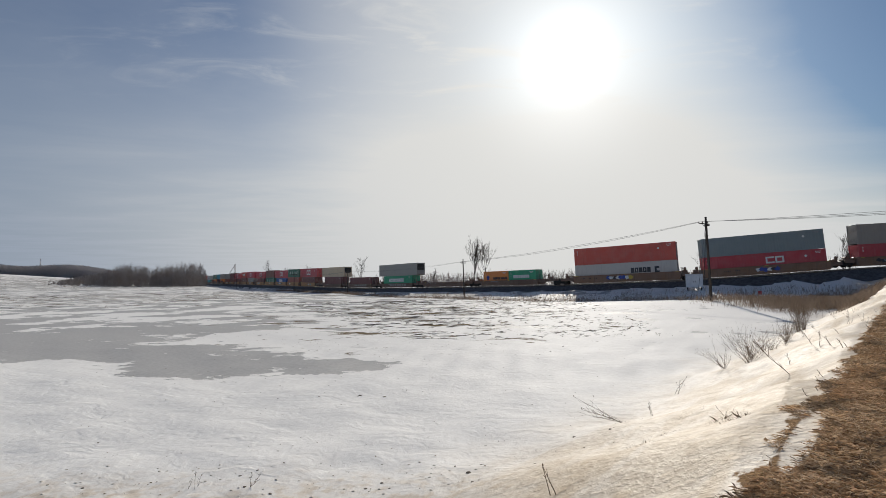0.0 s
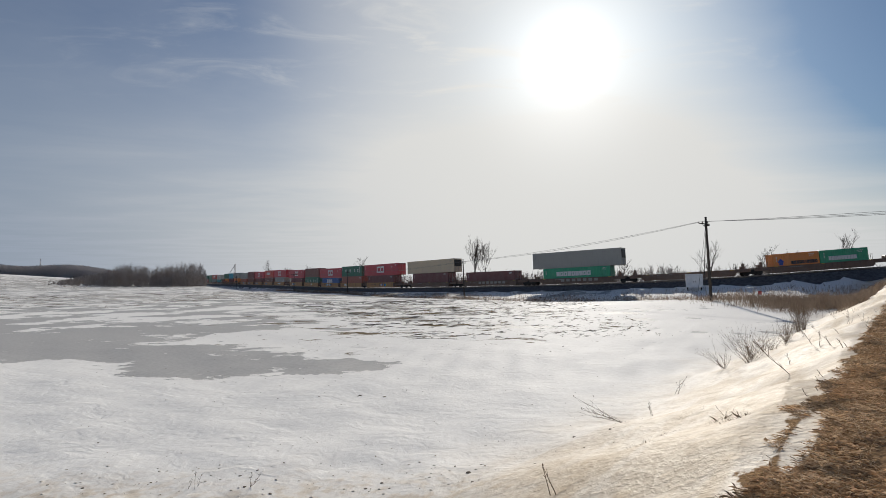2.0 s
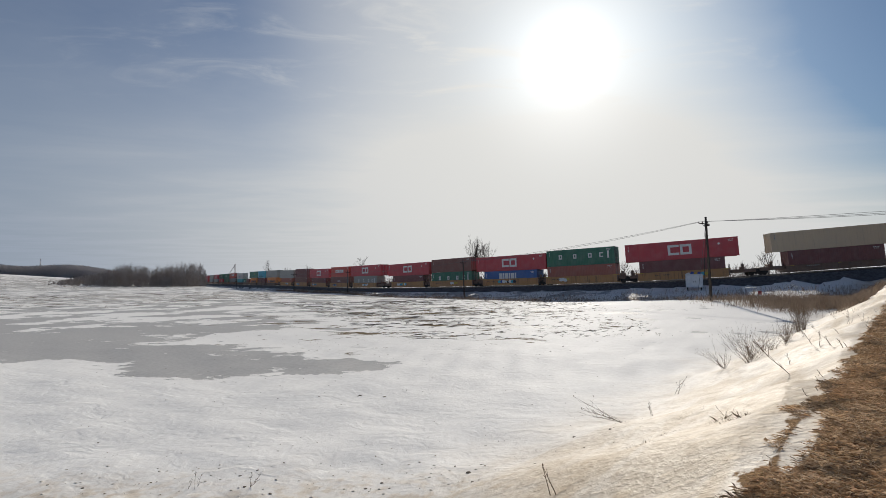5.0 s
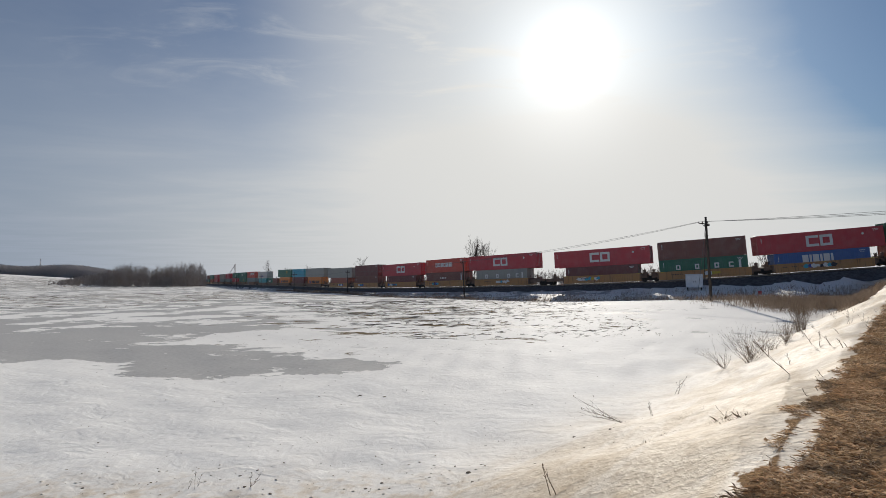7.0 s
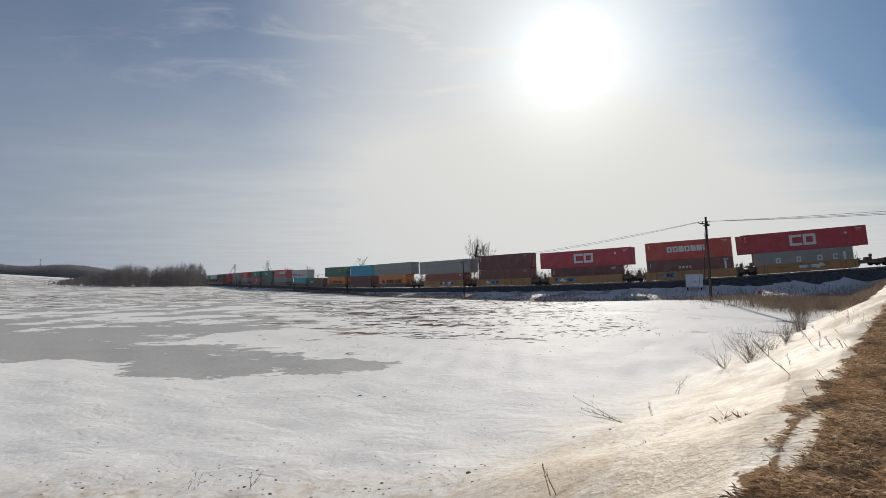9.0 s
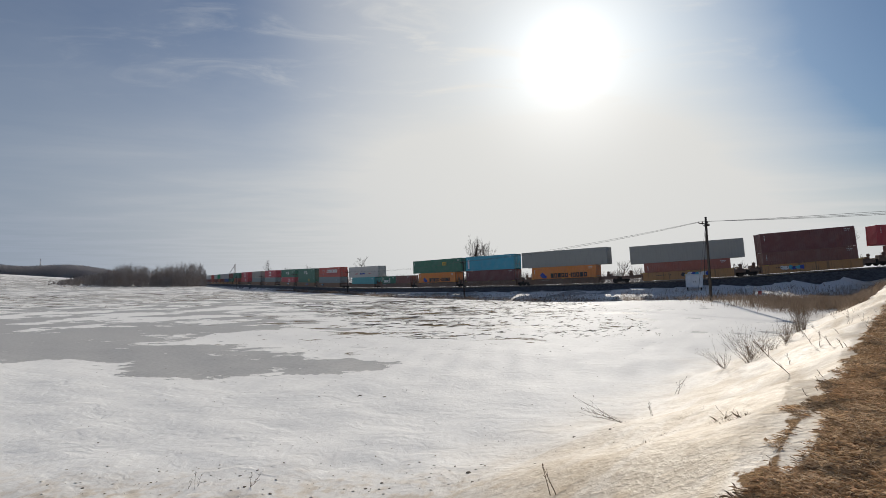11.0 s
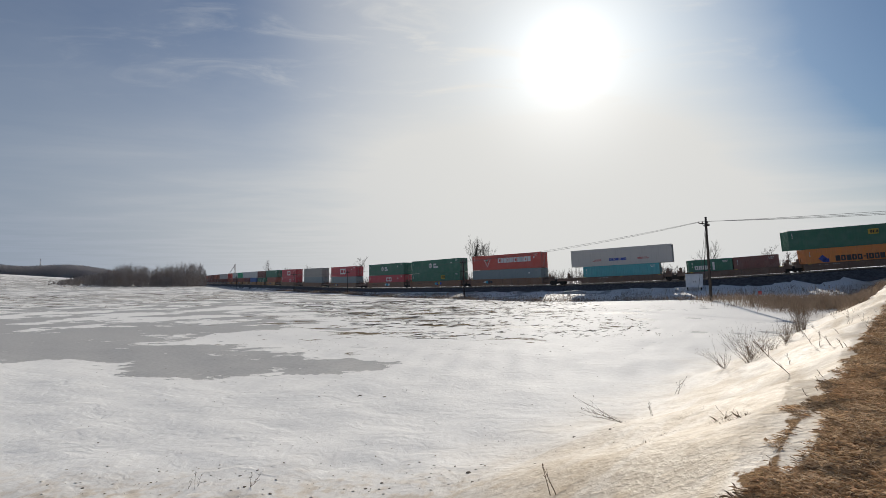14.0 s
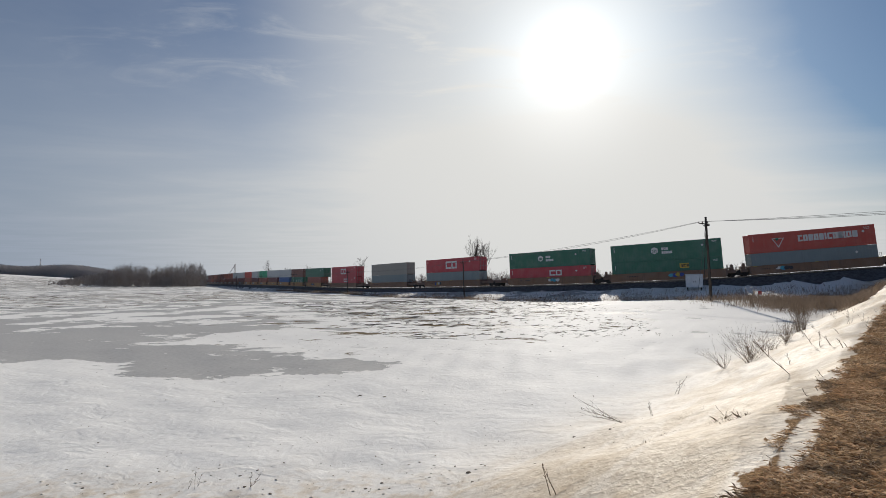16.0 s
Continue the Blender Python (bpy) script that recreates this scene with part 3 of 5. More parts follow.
def container(length, tall, colour, logo, label, group):
    """A freight container: folded sheet sides, posts and rails, roof, door end with lock rods, lettering."""
    box = new("shipping_container")
    tagged(box, label, "container", group)
    mat = PAINT[colour]
    smooth_sided = length > 14
    pitch, depth = (0.41, 0.022) if smooth_sided else (0.278, 0.036)
    if colour == "white" and logo == "stripes":
        pitch, depth = 0.62, 0.010
    half, h = length / 2, tall

    def frame_mesh():
        so = Soup()
        for sx in (-1, 1):
            for sy in (-1, 1):
                x0, x1 = sorted((sx * half, sx * (half - 0.16)))
                y0, y1 = sorted((sy * WIDE / 2, sy * (WIDE / 2 - 0.14)))
                so.box(x0, x1, y0, y1, 0, h, 0.012)
                for z0 in (0, h - 0.12):
                    so.box(x0 - 0.004, x1 + 0.004, y0 - 0.004, y1 + 0.004, z0 - 0.001, z0 + 0.121, 0.01)
        for sy in (-1, 1):
            y0, y1 = sorted((sy * WIDE / 2, sy * (WIDE / 2 - 0.07)))
            so.box(-half + 0.15, half - 0.15, y0, y1, 0.01, 0.16, 0.01)
            so.box(-half + 0.15, half - 0.15, y0, y1, h - 0.09, h - 0.004, 0.01)
        if smooth_sided:
            for sx in (-1, 1):
                for sy in (-1, 1):
                    y0, y1 = sorted((sy * (WIDE / 2 + 0.001), sy * (WIDE / 2 - 0.06)))
                    so.box(sx * 6.096 - 0.09, sx * 6.096 + 0.09, y0, y1, 0.0, h, 0.01)
        return so.mesh("frame", mat)

    def sheet(side):
        return corrugated(length, 0.15, h - 0.08, pitch, depth, side).mesh("side_panel", mat)

    def roof_mesh():
        so = Soup()
        so.box(-half + 0.05, half - 0.05, -WIDE / 2 + 0.05, WIDE / 2 - 0.05, h - 0.05, h - 0.012, 0.008)
        for k in range(int(length / 0.6)):
            x = -half + 0.4 + k * 0.6
            so.box(x, x + 0.25, -1.05, 1.05, h - 0.014, h + 0.004)
        return so.mesh("roof", mat)

    def end_mesh(sx):
        so = Soup()
        ys = []
        for k in range(9):
            y = -1.11 + k * 0.25
            ys += [(y, 0.05), (y + 0.09, 0.05), (y + 0.125, 0.09), (y + 0.215, 0.09)]
        for y, deep in ys:
            so.v += [(sx * (half - deep), y, 0.1), (sx * (half - deep), y, h - 0.08)]
        so.f += [(2 * i, 2 * i + 1, 2 * i + 3, 2 * i + 2) for i in range(len(ys) - 1)]
        return so.mesh("end_wall", mat)

    def door_mesh(sy):
        so = Soup()
        y0, y1 = sorted((sy * 0.02, sy * (WIDE / 2 - 0.12)))
        so.box(half - 0.10, half - 0.045, y0, y1, 0.14, h - 0.12, 0.012)
        return so.mesh("door", mat)

    def rod_mesh(y):
        so = Soup()
        so.tube([(half - 0.02, y, 0.14), (half - 0.02, y, h - 0.12)], 0.02, 6)
        so.box(half - 0.045, half + 0.0, y - 0.05, y + 0.28, 1.0, 1.05)
        return so.mesh("lock_rod", STEEL_GREY)
    key = (length, tall, colour, pitch)
    part("frame", shared(("frame",) + key, frame_mesh), None, box)
    for side in (-1, 1):
        part("side_panel", shared(("side", side) + key, lambda: sheet(side)), None, box)
    part("roof", shared(("roof",) + key, roof_mesh), None, box)
    part("end_wall", shared(("end",) + key, lambda: end_mesh(-1)), None, box)
    for sy in (-1, 1):
        door = part("door", shared(("door", sy) + key, lambda: door_mesh(sy)), None, box)
        for k in (0.32, 0.80):
            part("lock_rod", shared(("rod", sy * k) + key, lambda: rod_mesh(sy * k - (0.14 if sy > 0 else 0.0))), None, door)
    for table in (LOGOS, EXTRA):
        if logo not in table:
            continue
        tint, rows = table[logo]
        n = 0
        for letters, fx, fz, size, gap, wide, bold in rows:
            n += 1
            x = fx * length
            for i, ch in enumerate(letters):
                side_mesh = shared(("logo", table is LOGOS, logo, n, i, length, tall), lambda: lettering(ch, x, fz * tall, size, gap, wide, -1, bold).mesh("sign_shape", SIGNS[tint]))
                part("sign_shape", side_mesh, None, box, tint + " painted sign shape")
                x += size * (bold if ch == "i" else wide) + size * gap
    if logo == "unit":
        so = Soup().box(half - 0.05, half + 0.07, -1.0, 1.0, h * 0.42, h * 0.9, 0.03)
        part("end_unit", so, BLACK, box, "dark machinery on the end wall")
    # small reporting marks at the upper corners and a placard
    def marks_mesh():
        so = Soup()
        y0, y1 = -WIDE / 2 - 0.012, -WIDE / 2 - 0.002
        for k in range(4):
            so.box(half - 1.35 + k * 0.20, half - 1.22 + k * 0.20, y0, y1, h - 0.40, h - 0.29)
        for k in range(3):
            so.box(half - 1.25 + k * 0.20, half - 1.14 + k * 0.20, y0, y1, h - 0.60, h - 0.50)
        for k in range(4):
            so.box(-half + 0.5, -half + 0.62, y0, y1, h - 0.53 - k * 0.2, h - 0.42 - k * 0.2)
        return so.mesh("reporting_mark", STEEL_GREY if colour in ("grey", "taupe", "slate", "light", "beige") else SIGN_WHITE)
    if colour != "white":
        tagged(part("reporting_mark", shared(("marks", length, tall, colour in ("grey", "taupe", "slate", "light", "beige")), marks_mesh), None, box, "white painted marks too small to read"), kind="stuff")
    if smooth_sided and logo in ("two", "two_low", "triangle", "hexagon", "marks"):
        part("placard", shared(("placard", length, tall, logo == "triangle"), lambda: lettering("d", length * (0.33 if logo != "triangle" else 0.40), h * 0.62, 0.42).mesh("placard", SIGN_WHITE)), None, box, "white diamond placard")
    return box


def well_car(well, front, rear, mat, low, group, tag_row=False):
    """A container well unit: side sills, floor, end platforms, trucks at the rear end."""
    car = new("well_car")
    name = {"freight car brown": "rust-brown", "freight car yellow": "faded yellow", "freight car dark brown": "grimy dark brown"}[mat.name]
    tagged(car, "%s steel well car carrying containers on the track" % name, "rail car", group)
    hw = 1.50
    top = 1.12 if low else 1.42
    for side in (-1, 1):
        so = Soup()
        y0, y1 = sorted((side * hw, side * (hw - 0.10)))
        so.box(-well / 2, well / 2, y0, y1, 0.20, top - 0.04, 0.01)
        y0, y1 = sorted((side * (hw + 0.05), side * (hw - 0.17)))
        so.box(-well / 2 - 0.4, well / 2 + 0.4, y0, y1, top - 0.10, top, 0.015)
        so.box(-well / 2 + 0.6, well / 2 - 0.6, y0, y1, 0.15, 0.28, 0.015)
        k = -well / 2 + 0.3
        while k < well / 2:
            y0, y1 = sorted((side * (hw + 0.03), side * hw))
            so.box(k, k + 0.09, y0, y1, 0.40, top - 0.09)
            k += 1.5 if not low else 0.9
        sill = part("side_sill", so, mat, car)
        so = Soup()
        y0, y1 = sorted((side * (hw + 0.032), side * (hw + 0.042)))
        rnd = random.Random(int(well * 10 + front * 7 + rear * 3))
        k = -well / 2 + rnd.uniform(1, 3)
        for _ in range(7):
            so.box(k, k + 0.13, y0, y1, 0.84, 0.98)
            k += 0.24 + 0.5 * (rnd.random() < 0.2)
        tagged(part("reporting_mark", so, STEEL_GREY if low else SIGN_BLACK, sill, "small painted marks too small to read"), kind="stuff")
        so = Soup()
        for kx in (-well / 2 + 0.35, well / 2 - 0.55, 0.0):
            y0, y1 = sorted((side * (hw + 0.052), side * (hw + 0.06)))
            so.box(kx, kx + 0.45, y0, y1, top - 0.09, top - 0.01)
        tagged(part("reflector", so, SIGN_YELLOW, sill, "yellow reflective strips"), kind="stuff")
    rnd = random.Random(int(front * 100 + rear * 31))
    if not low and rnd.random() < 0.75:
        x0 = rnd.uniform(-well * 0.4, well * 0.1)
        for k in range(rnd.choice((4, 6, 8))):
            so = Soup()
            c = Vector((x0 + k * 0.5, -hw - 0.034, 0.84 + rnd.gauss(0, 0.03)))
            ring = [tuple(c + Vector((math.cos(a) * rnd.uniform(0.22, 0.52), -0.001 * k, math.sin(a) * rnd.uniform(0.16, 0.40)))) for a in (0.0, 0.9, 1.7, 2.5, 3.3, 4.2, 5.2)]
            so.quad(*ring)
            part("graffiti", so, rnd.choice((SIGN_WHITE, SIGN_BLUE, SIGN_YELLOW, SIGN_BLACK, PAINT["cyan"], SIGN_WHITE)), car, "faded spray-painted patch")
    if tag_row:
        for k in range(7):
            part("graffiti", Soup().box(-2.6 + k * 1.0, -2.6 + k * 1.0 + 0.62, -hw - 0.044, -hw - 0.032, 0.52, 0.98), PAINT["taupe"], car, "pale spray-painted block")
    so = Soup()
    so.box(-well / 2, well / 2, -hw + 0.1, hw - 0.1, 0.13, DECK - 0.01)
    part("well_floor", so, mat, car)
    for sx, reach in ((1, front), (-1, rear)):
        so = Soup()
        a, b = sorted((sx * (well / 2 - 0.02), sx * (well / 2 + 0.22)))
        so.box(a, b, -hw, hw, 0.34, top, 0.02)
        a, b = sorted((sx * (well / 2 + 0.2), sx * (reach - 0.12)))
        if b - a > 0.25:
            so.box(a, b, -0.95, 0.95, 0.98, 1.16, 0.02)
            so.box(a, b, -0.3, 0.3, 0.72, 1.0, 0.02)
            so.box((a + b) / 2 - 0.35, (a + b) / 2 + 0.3, -0.75, 0.2, 1.15, 1.55, 0.03)
            so.box(a + 0.05, b - 0.05, -1.25, -0.9, 0.62, 1.08, 0.03)
            so.tube([((a + b) / 2, -1.0, 1.1), ((a + b) / 2, -1.0, 1.95)], 0.03, 6)
            so.tube([((a + b) / 2, -1.02, 1.75), ((a + b) / 2, -0.98, 1.75)], 0.24, 12)
        part("end_platform", so, CAR_DARK, car, "grimy dark end platform with brake gear")
        so = Soup()
        for y in (-0.9,):
            so.tube([(sx * (well / 2 + 0.28), y, 1.1), (sx * (well / 2 + 0.28), y, 2.0), (sx * (well / 2 + 0.28), y * 0.55, 2.02), (sx * (well / 2 + 0.28), y * 0.55, 1.1)], 0.022, 5)
        grab = part("grab_rail", so, BLACK, car)
        other = part("grab_rail", grab.data, None, car)
        other.location.y = 1.35
    # truck under the joint to the next unit
    at = -rear
    so = Soup()
    for side in (-1, 1):
        y0, y1 = sorted((side * 0.92, side * 1.10))
        so.box(at - 1.25, at + 1.25, y0, y1, 0.42, 0.62, 0.03)
        so.box(at - 0.55, at + 0.55, y0, y1, 0.22, 0.78, 0.05)
        for dx in (-0.89, 0.89):
            so.box(at + dx - 0.2, at + dx + 0.2, y0, y1 + 0.02, 0.30, 0.62, 0.04)
    so.box(at - 0.25, at + 0.25, -1.0, 1.0, 0.5, 0.95, 0.04)
    truck = part("truck", so, BLACK, car, "grimy black cast-steel truck")
    for dx in (-0.89, 0.89):
        for side in (-1, 1):
            def wheel_mesh():
                ws = Soup()
                ws.tube([(0, -0.07, 0), (0, 0.07, 0)], 0.42, 20)
                ws.tube([(0, side * 0.06, 0), (0, side * 0.16, 0)], 0.14, 12)
                return ws.mesh("wheel", BLACK)
            wheel = part("wheel", shared(("wheel", side), wheel_mesh), None, truck)
            wheel.location = (at + dx, side * 0.77, 0.42)
    return car


# the train from front to rear: place along it, car paint (l: dark with low sills), lower load, upper load
# a load is (length in feet, height, colour, sign, label)
def load(feet, colour, sign="", what="", tall=2.896):
    return (feet, tall, colour, sign, what)


W = "with white sign shapes, riding in the train"
FRONT = [
    (-110.9, "b", [load(53, "red", "marks", "red 53-foot container with small white marks")], [load(53, "taupe", "marks", "brownish-grey 53-foot container on a red one")]),
    (-90.8, "b", [load(53, "red", "two_low", "red 53-foot container with big white emblem blocks")], [load(53, "slate", "marks", "slate-grey 53-foot container stacked on a red one")]),
    (-71.3, "b", [load(53, "white", "slant", "white 53-foot container with black italic sign shape")], [load(53, "orange_red", "marks", "orange-red 53-foot container stacked on a white one")]),
    (-49.5, "l", [load(20, "orange", "ten_small", "orange 20-foot container with blue and black sign", 2.59), load(20, "bright_green", "nine_small", "bright green 20-foot container with white sign", 2.59)], []),
    (-32.0, "l", [], []),
    (-14.7, "l", [load(40, "bright_green", "nine", "bright green 40-foot container with white sign blocks", 2.59)], [load(53, "grey", "unit", "plain grey 53-foot container overhanging a green one")]),
    (3.6, "l", [load(40, "maroon", "", "plain maroon 40-foot container alone in its well", 2.59)], []),
    (21.2, "l", [load(40, "maroon", "", "plain maroon 40-foot container under a beige one")], [load(53, "beige", "unit", "beige 53-foot container with open-framed front end")]),
    (41.5, "y", [load(40, "maroon", "", "dark maroon 40-foot container under a red one")], [load(53, "red", "two", "red 53-foot container with big white emblem blocks")]),
    (57.2, "y", [load(40, "rust", "", "rust-red 40-foot container under a green one")], [load(40, "green", "four", "dark green 40-foot container with spaced white blocks")]),
    (71.5, "y", [load(40, "blue", "six", "blue 40-foot container with white sign blocks", 2.59)], [load(53, "red", "two", "red 53-foot container stacked on a blue one")]),
    (87.0, "y", [load(40, "green", "four", "dark green 40-foot container under a brown one")], [load(40, "brown", "", "plain brown 40-foot container on a green one")]),
    (102.2, "y", [load(40, "maroon", "", "maroon 40-foot container under a red one", 2.59)], [load(53, "red", "two", "red 53-foot container stacked on a maroon one")]),
    (122.1, "y", [load(40, "grey", "four", "grey 40-foot container with spaced white blocks")], [load(53, "red", "two", "red 53-foot container stacked on a grey one")]),
    (137.4, "y", [load(40, "brown", "four_low", "brown 40-foot container with small white blocks")], [load(40, "orange_red", "seven", "orange-red 40-foot container with white sign blocks")]),
    (153.5, "y", [load(40, "maroon", "", "maroon 40-foot container under a red one", 2.59)], [load(53, "red", "two", "red 53-foot container with big white emblem blocks")]),
]
MIDDLE = [
    (170.0, "y", [load(40, "brown", "", "brown 40-foot container under a maroon one")], [load(40, "maroon", "", "maroon 40-foot container on a brown one")]),
    (186.3, "y", [load(40, "rust", "", "rust-red 40-foot container under a grey one", 2.59)], [load(53, "grey", "", "plain grey 53-foot container overhanging a rust-red one")]),
    (205.9, "l", [load(40, "orange", "ten", "orange 40-foot container with blue and black sign")], [load(53, "grey", "", "plain grey 53-foot container on an orange one")]),
    (221.9, "l", [load(40, "maroon", "", "maroon 40-foot container under a turquoise one")], [load(40, "cyan", "strip", "turquoise-blue 40-foot container on a maroon one")]),
    (237.2, "l", [load(40, "orange", "ten", "orange 40-foot container under a green one")], [load(53, "green", "emblem", "green 53-foot container with a yellow emblem")]),
    (252.7, "l", [load(20, "green", "four_tight", "dark green 20-foot container with white sign", 2.59), load(20, "brown", "", "brown 20-foot container low in the well", 2.59)], []),
    (268.8, "l", [load(40, "teal", "", "teal 40-foot container under a white trailer box", 2.59)], [load(53, "white", "stripes", "whitish trailer box with blue sign and red stripes")]),
    (290.8, "b", [load(53, "slate", "marks", "slate-grey 53-foot container under a red one")], [load(53, "orange_red", "triangle", "red 53-foot container with triangle and white sign")]),
    (310.5, "b", [load(53, "green", "emblem", "green 53-foot container with small yellow emblem")], [load(53, "green", "hexagon", "green 53-foot container with white hexagon emblem")]),
    (330.0, "b", [load(53, "red", "two_low", "red 53-foot container under a green one")], [load(53, "green", "hexagon", "green 53-foot container stacked on a red one")]),
    (353.6, "b", [load(53, "slate", "", "slate-grey 53-foot container under a red one")], [load(53, "red", "two", "red 53-foot container stacked on a grey one")]),
    (377.2, "b", [load(53, "slate", "", "slate-grey 53-foot container under a grey one")], [load(53, "taupe", "", "brownish-grey 53-foot container stacked on grey")]),
    (401.8, "b", [load(53, "red", "two_low", "red 53-foot container under another red one")], [load(53, "red", "two", "red 53-foot container stacked on a red one")]),
    (424.2, "y", [load(40, "rust", "", "rust-red container under a green one")], [load(53, "green", "marks", "green 53-foot container on a rust-red one")]),
]
REAR = [
    (441.0, "y", [load(40, "green", "four", "dark green container under a brown one")], [load(40, "brown", "", "brown container on a green one")]),
    (456.1, "y", [load(40, "blue", "", "blue container under a pale one")], [load(53, "light", "", "pale grey container on a blue one")]),
    (471.0, "y", [load(40, "maroon", "", "maroon container under a grey one")], [load(53, "light", "", "pale grey container on a maroon one")]),
    (486.2, "y", [load(40, "rust", "", "rust-red container under a green one")], [load(40, "bright_green", "", "green container on a rust-red one")]),
    (501.4, "y", [load(40, "maroon", "", "maroon container under a pale one")], [load(40, "light", "", "pale container on a maroon one")]),
    (516.6, "y", [load(40, "rust", "", "rust-red container under a red one")], [load(40, "orange_red", "", "orange-red container on a rust-red one")]),
    (531.8, "d", [load(40, "maroon", "", "maroon container under a pale one")], [load(40, "light", "", "pale container on a maroon one")]),
    (547.0, "d", [load(40, "brown", "", "brown container under a pale one")], [load(53, "light", "", "pale container on a brown one")]),
    (562.2, "d", [load(40, "brown", "", "brown container under a rust-red one")], [load(40, "rust", "", "rust-red container on a brown one")]),
    (577.4, "d", [load(40, "maroon", "", "maroon container under a rust-red one")], [load(40, "rust", "", "rust-red container on a maroon one")]),
    (592.6, "d", [load(40, "brown", "", "brown container under a maroon one")], [load(40, "maroon", "", "maroon container on a brown one")]),
    (607.8, "d", [load(40, "maroon", "", "maroon container under a brown one")], [load(40, "brown", "", "brown container on a maroon one")]),
    (623.0, "d", [load(40, "brown", "", "brown container under a rust-red one")], [load(40, "rust", "", "rust-red container on a brown one")]),
    (638.2, "d", [load(40, "rust", "", "rust-red container under a brown one")], [load(40, "brown", "", "brown container on a rust-red one")]),
    (653.4, "d", [load(40, "brown", "", "brown container under a maroon one")], [load(40, "maroon", "", "maroon container on a brown one")]),
    (668.6, "d", [load(40, "maroon", "", "maroon container under a brownish-grey one")], [load(40, "taupe", "", "brownish-grey container on a maroon one")]),
    (683.8, "d", [load(40, "rust", "", "rust-red container under a slate-grey one")], [load(40, "slate", "", "slate-grey container on a rust-red one")]),
    (699.0, "d", [load(40, "brown", "", "brown container under a rust-red one")], [load(40, "rust", "", "rust-red container on a brown one")]),
    (714.2, "d", [load(40, "maroon", "", "maroon container under a brown one")], [load(40, "brown", "", "brown container on a maroon one")]),
]
TRAIN = FRONT + MIDDLE + REAR
FEET = {53: 16.154, 40: 12.192, 20: 6.058}
CAR_PAINT = {"l": CAR_DARK, "b": CAR_BROWN, "y": CAR_YELLOW, "d": CAR_DARK}
for i, (place, tone, lower, upper) in enumerate(TRAIN):
    low = tone == "l"
    ahead = (place - TRAIN[i - 1][0]) / 2 if i else 9.5
    behind = (TRAIN[i + 1][0] - place) / 2 if i + 1 < len(TRAIN) else 7.5
    well = 16.7 if lower and lower[0][0] == 53 else 12.8
    MOVING.append((well_car(min(well, 2 * min(ahead, behind) - 1.6), ahead, behind, CAR_PAINT[tone], low, "well cars of the train", i in (5, 6)), place, 0.0))
    if len(lower) == 2:
        for k, (feet, tall, colour, sign, what) in enumerate(lower):
            off = 3.05 if k == 0 else -3.05
            MOVING.append((container(FEET[feet], tall, colour, sign, what, "containers on the train"), place + off, DECK))
    elif lower:
        feet, tall, colour, sign, what = lower[0]
        MOVING.append((container(FEET[feet], tall, colour, sign, what, "containers on the train"), place, DECK))
    for feet, tall, colour, sign, what in upper:
        MOVING.append((container(FEET[feet], tall, colour, sign, what, "containers on the train"), place, DECK + lower[0][1] + 0.012))

# ---------------------------------------------------------------- track furniture
so = Soup()
for k in range(1500):
    s = -560 + k * 0.56
    if s > 150:
        break
    m = on_line(s, -0.24)
    n = len(so.v)
    c = [m @ Vector((dx, dy, dz)) for dz in (-0.06, 0.06) for dy in (-1.3, 1.3) for dx in (-0.11, 0.11)]
    so.v += [tuple(p) for p in c]
    so.f += [(n + 4, n + 5, n + 7, n + 6), (n, n + 1, n + 5, n + 4), (n + 2, n + 6, n + 7, n + 3), (n, n + 4, n + 6, n + 2), (n + 1, n + 3, n + 7, n + 5)]
tagged(new("railway_ties", so.mesh("railway_ties", TIE)), "dark creosoted wooden ties in the ballast", "ties", kind="stuff")


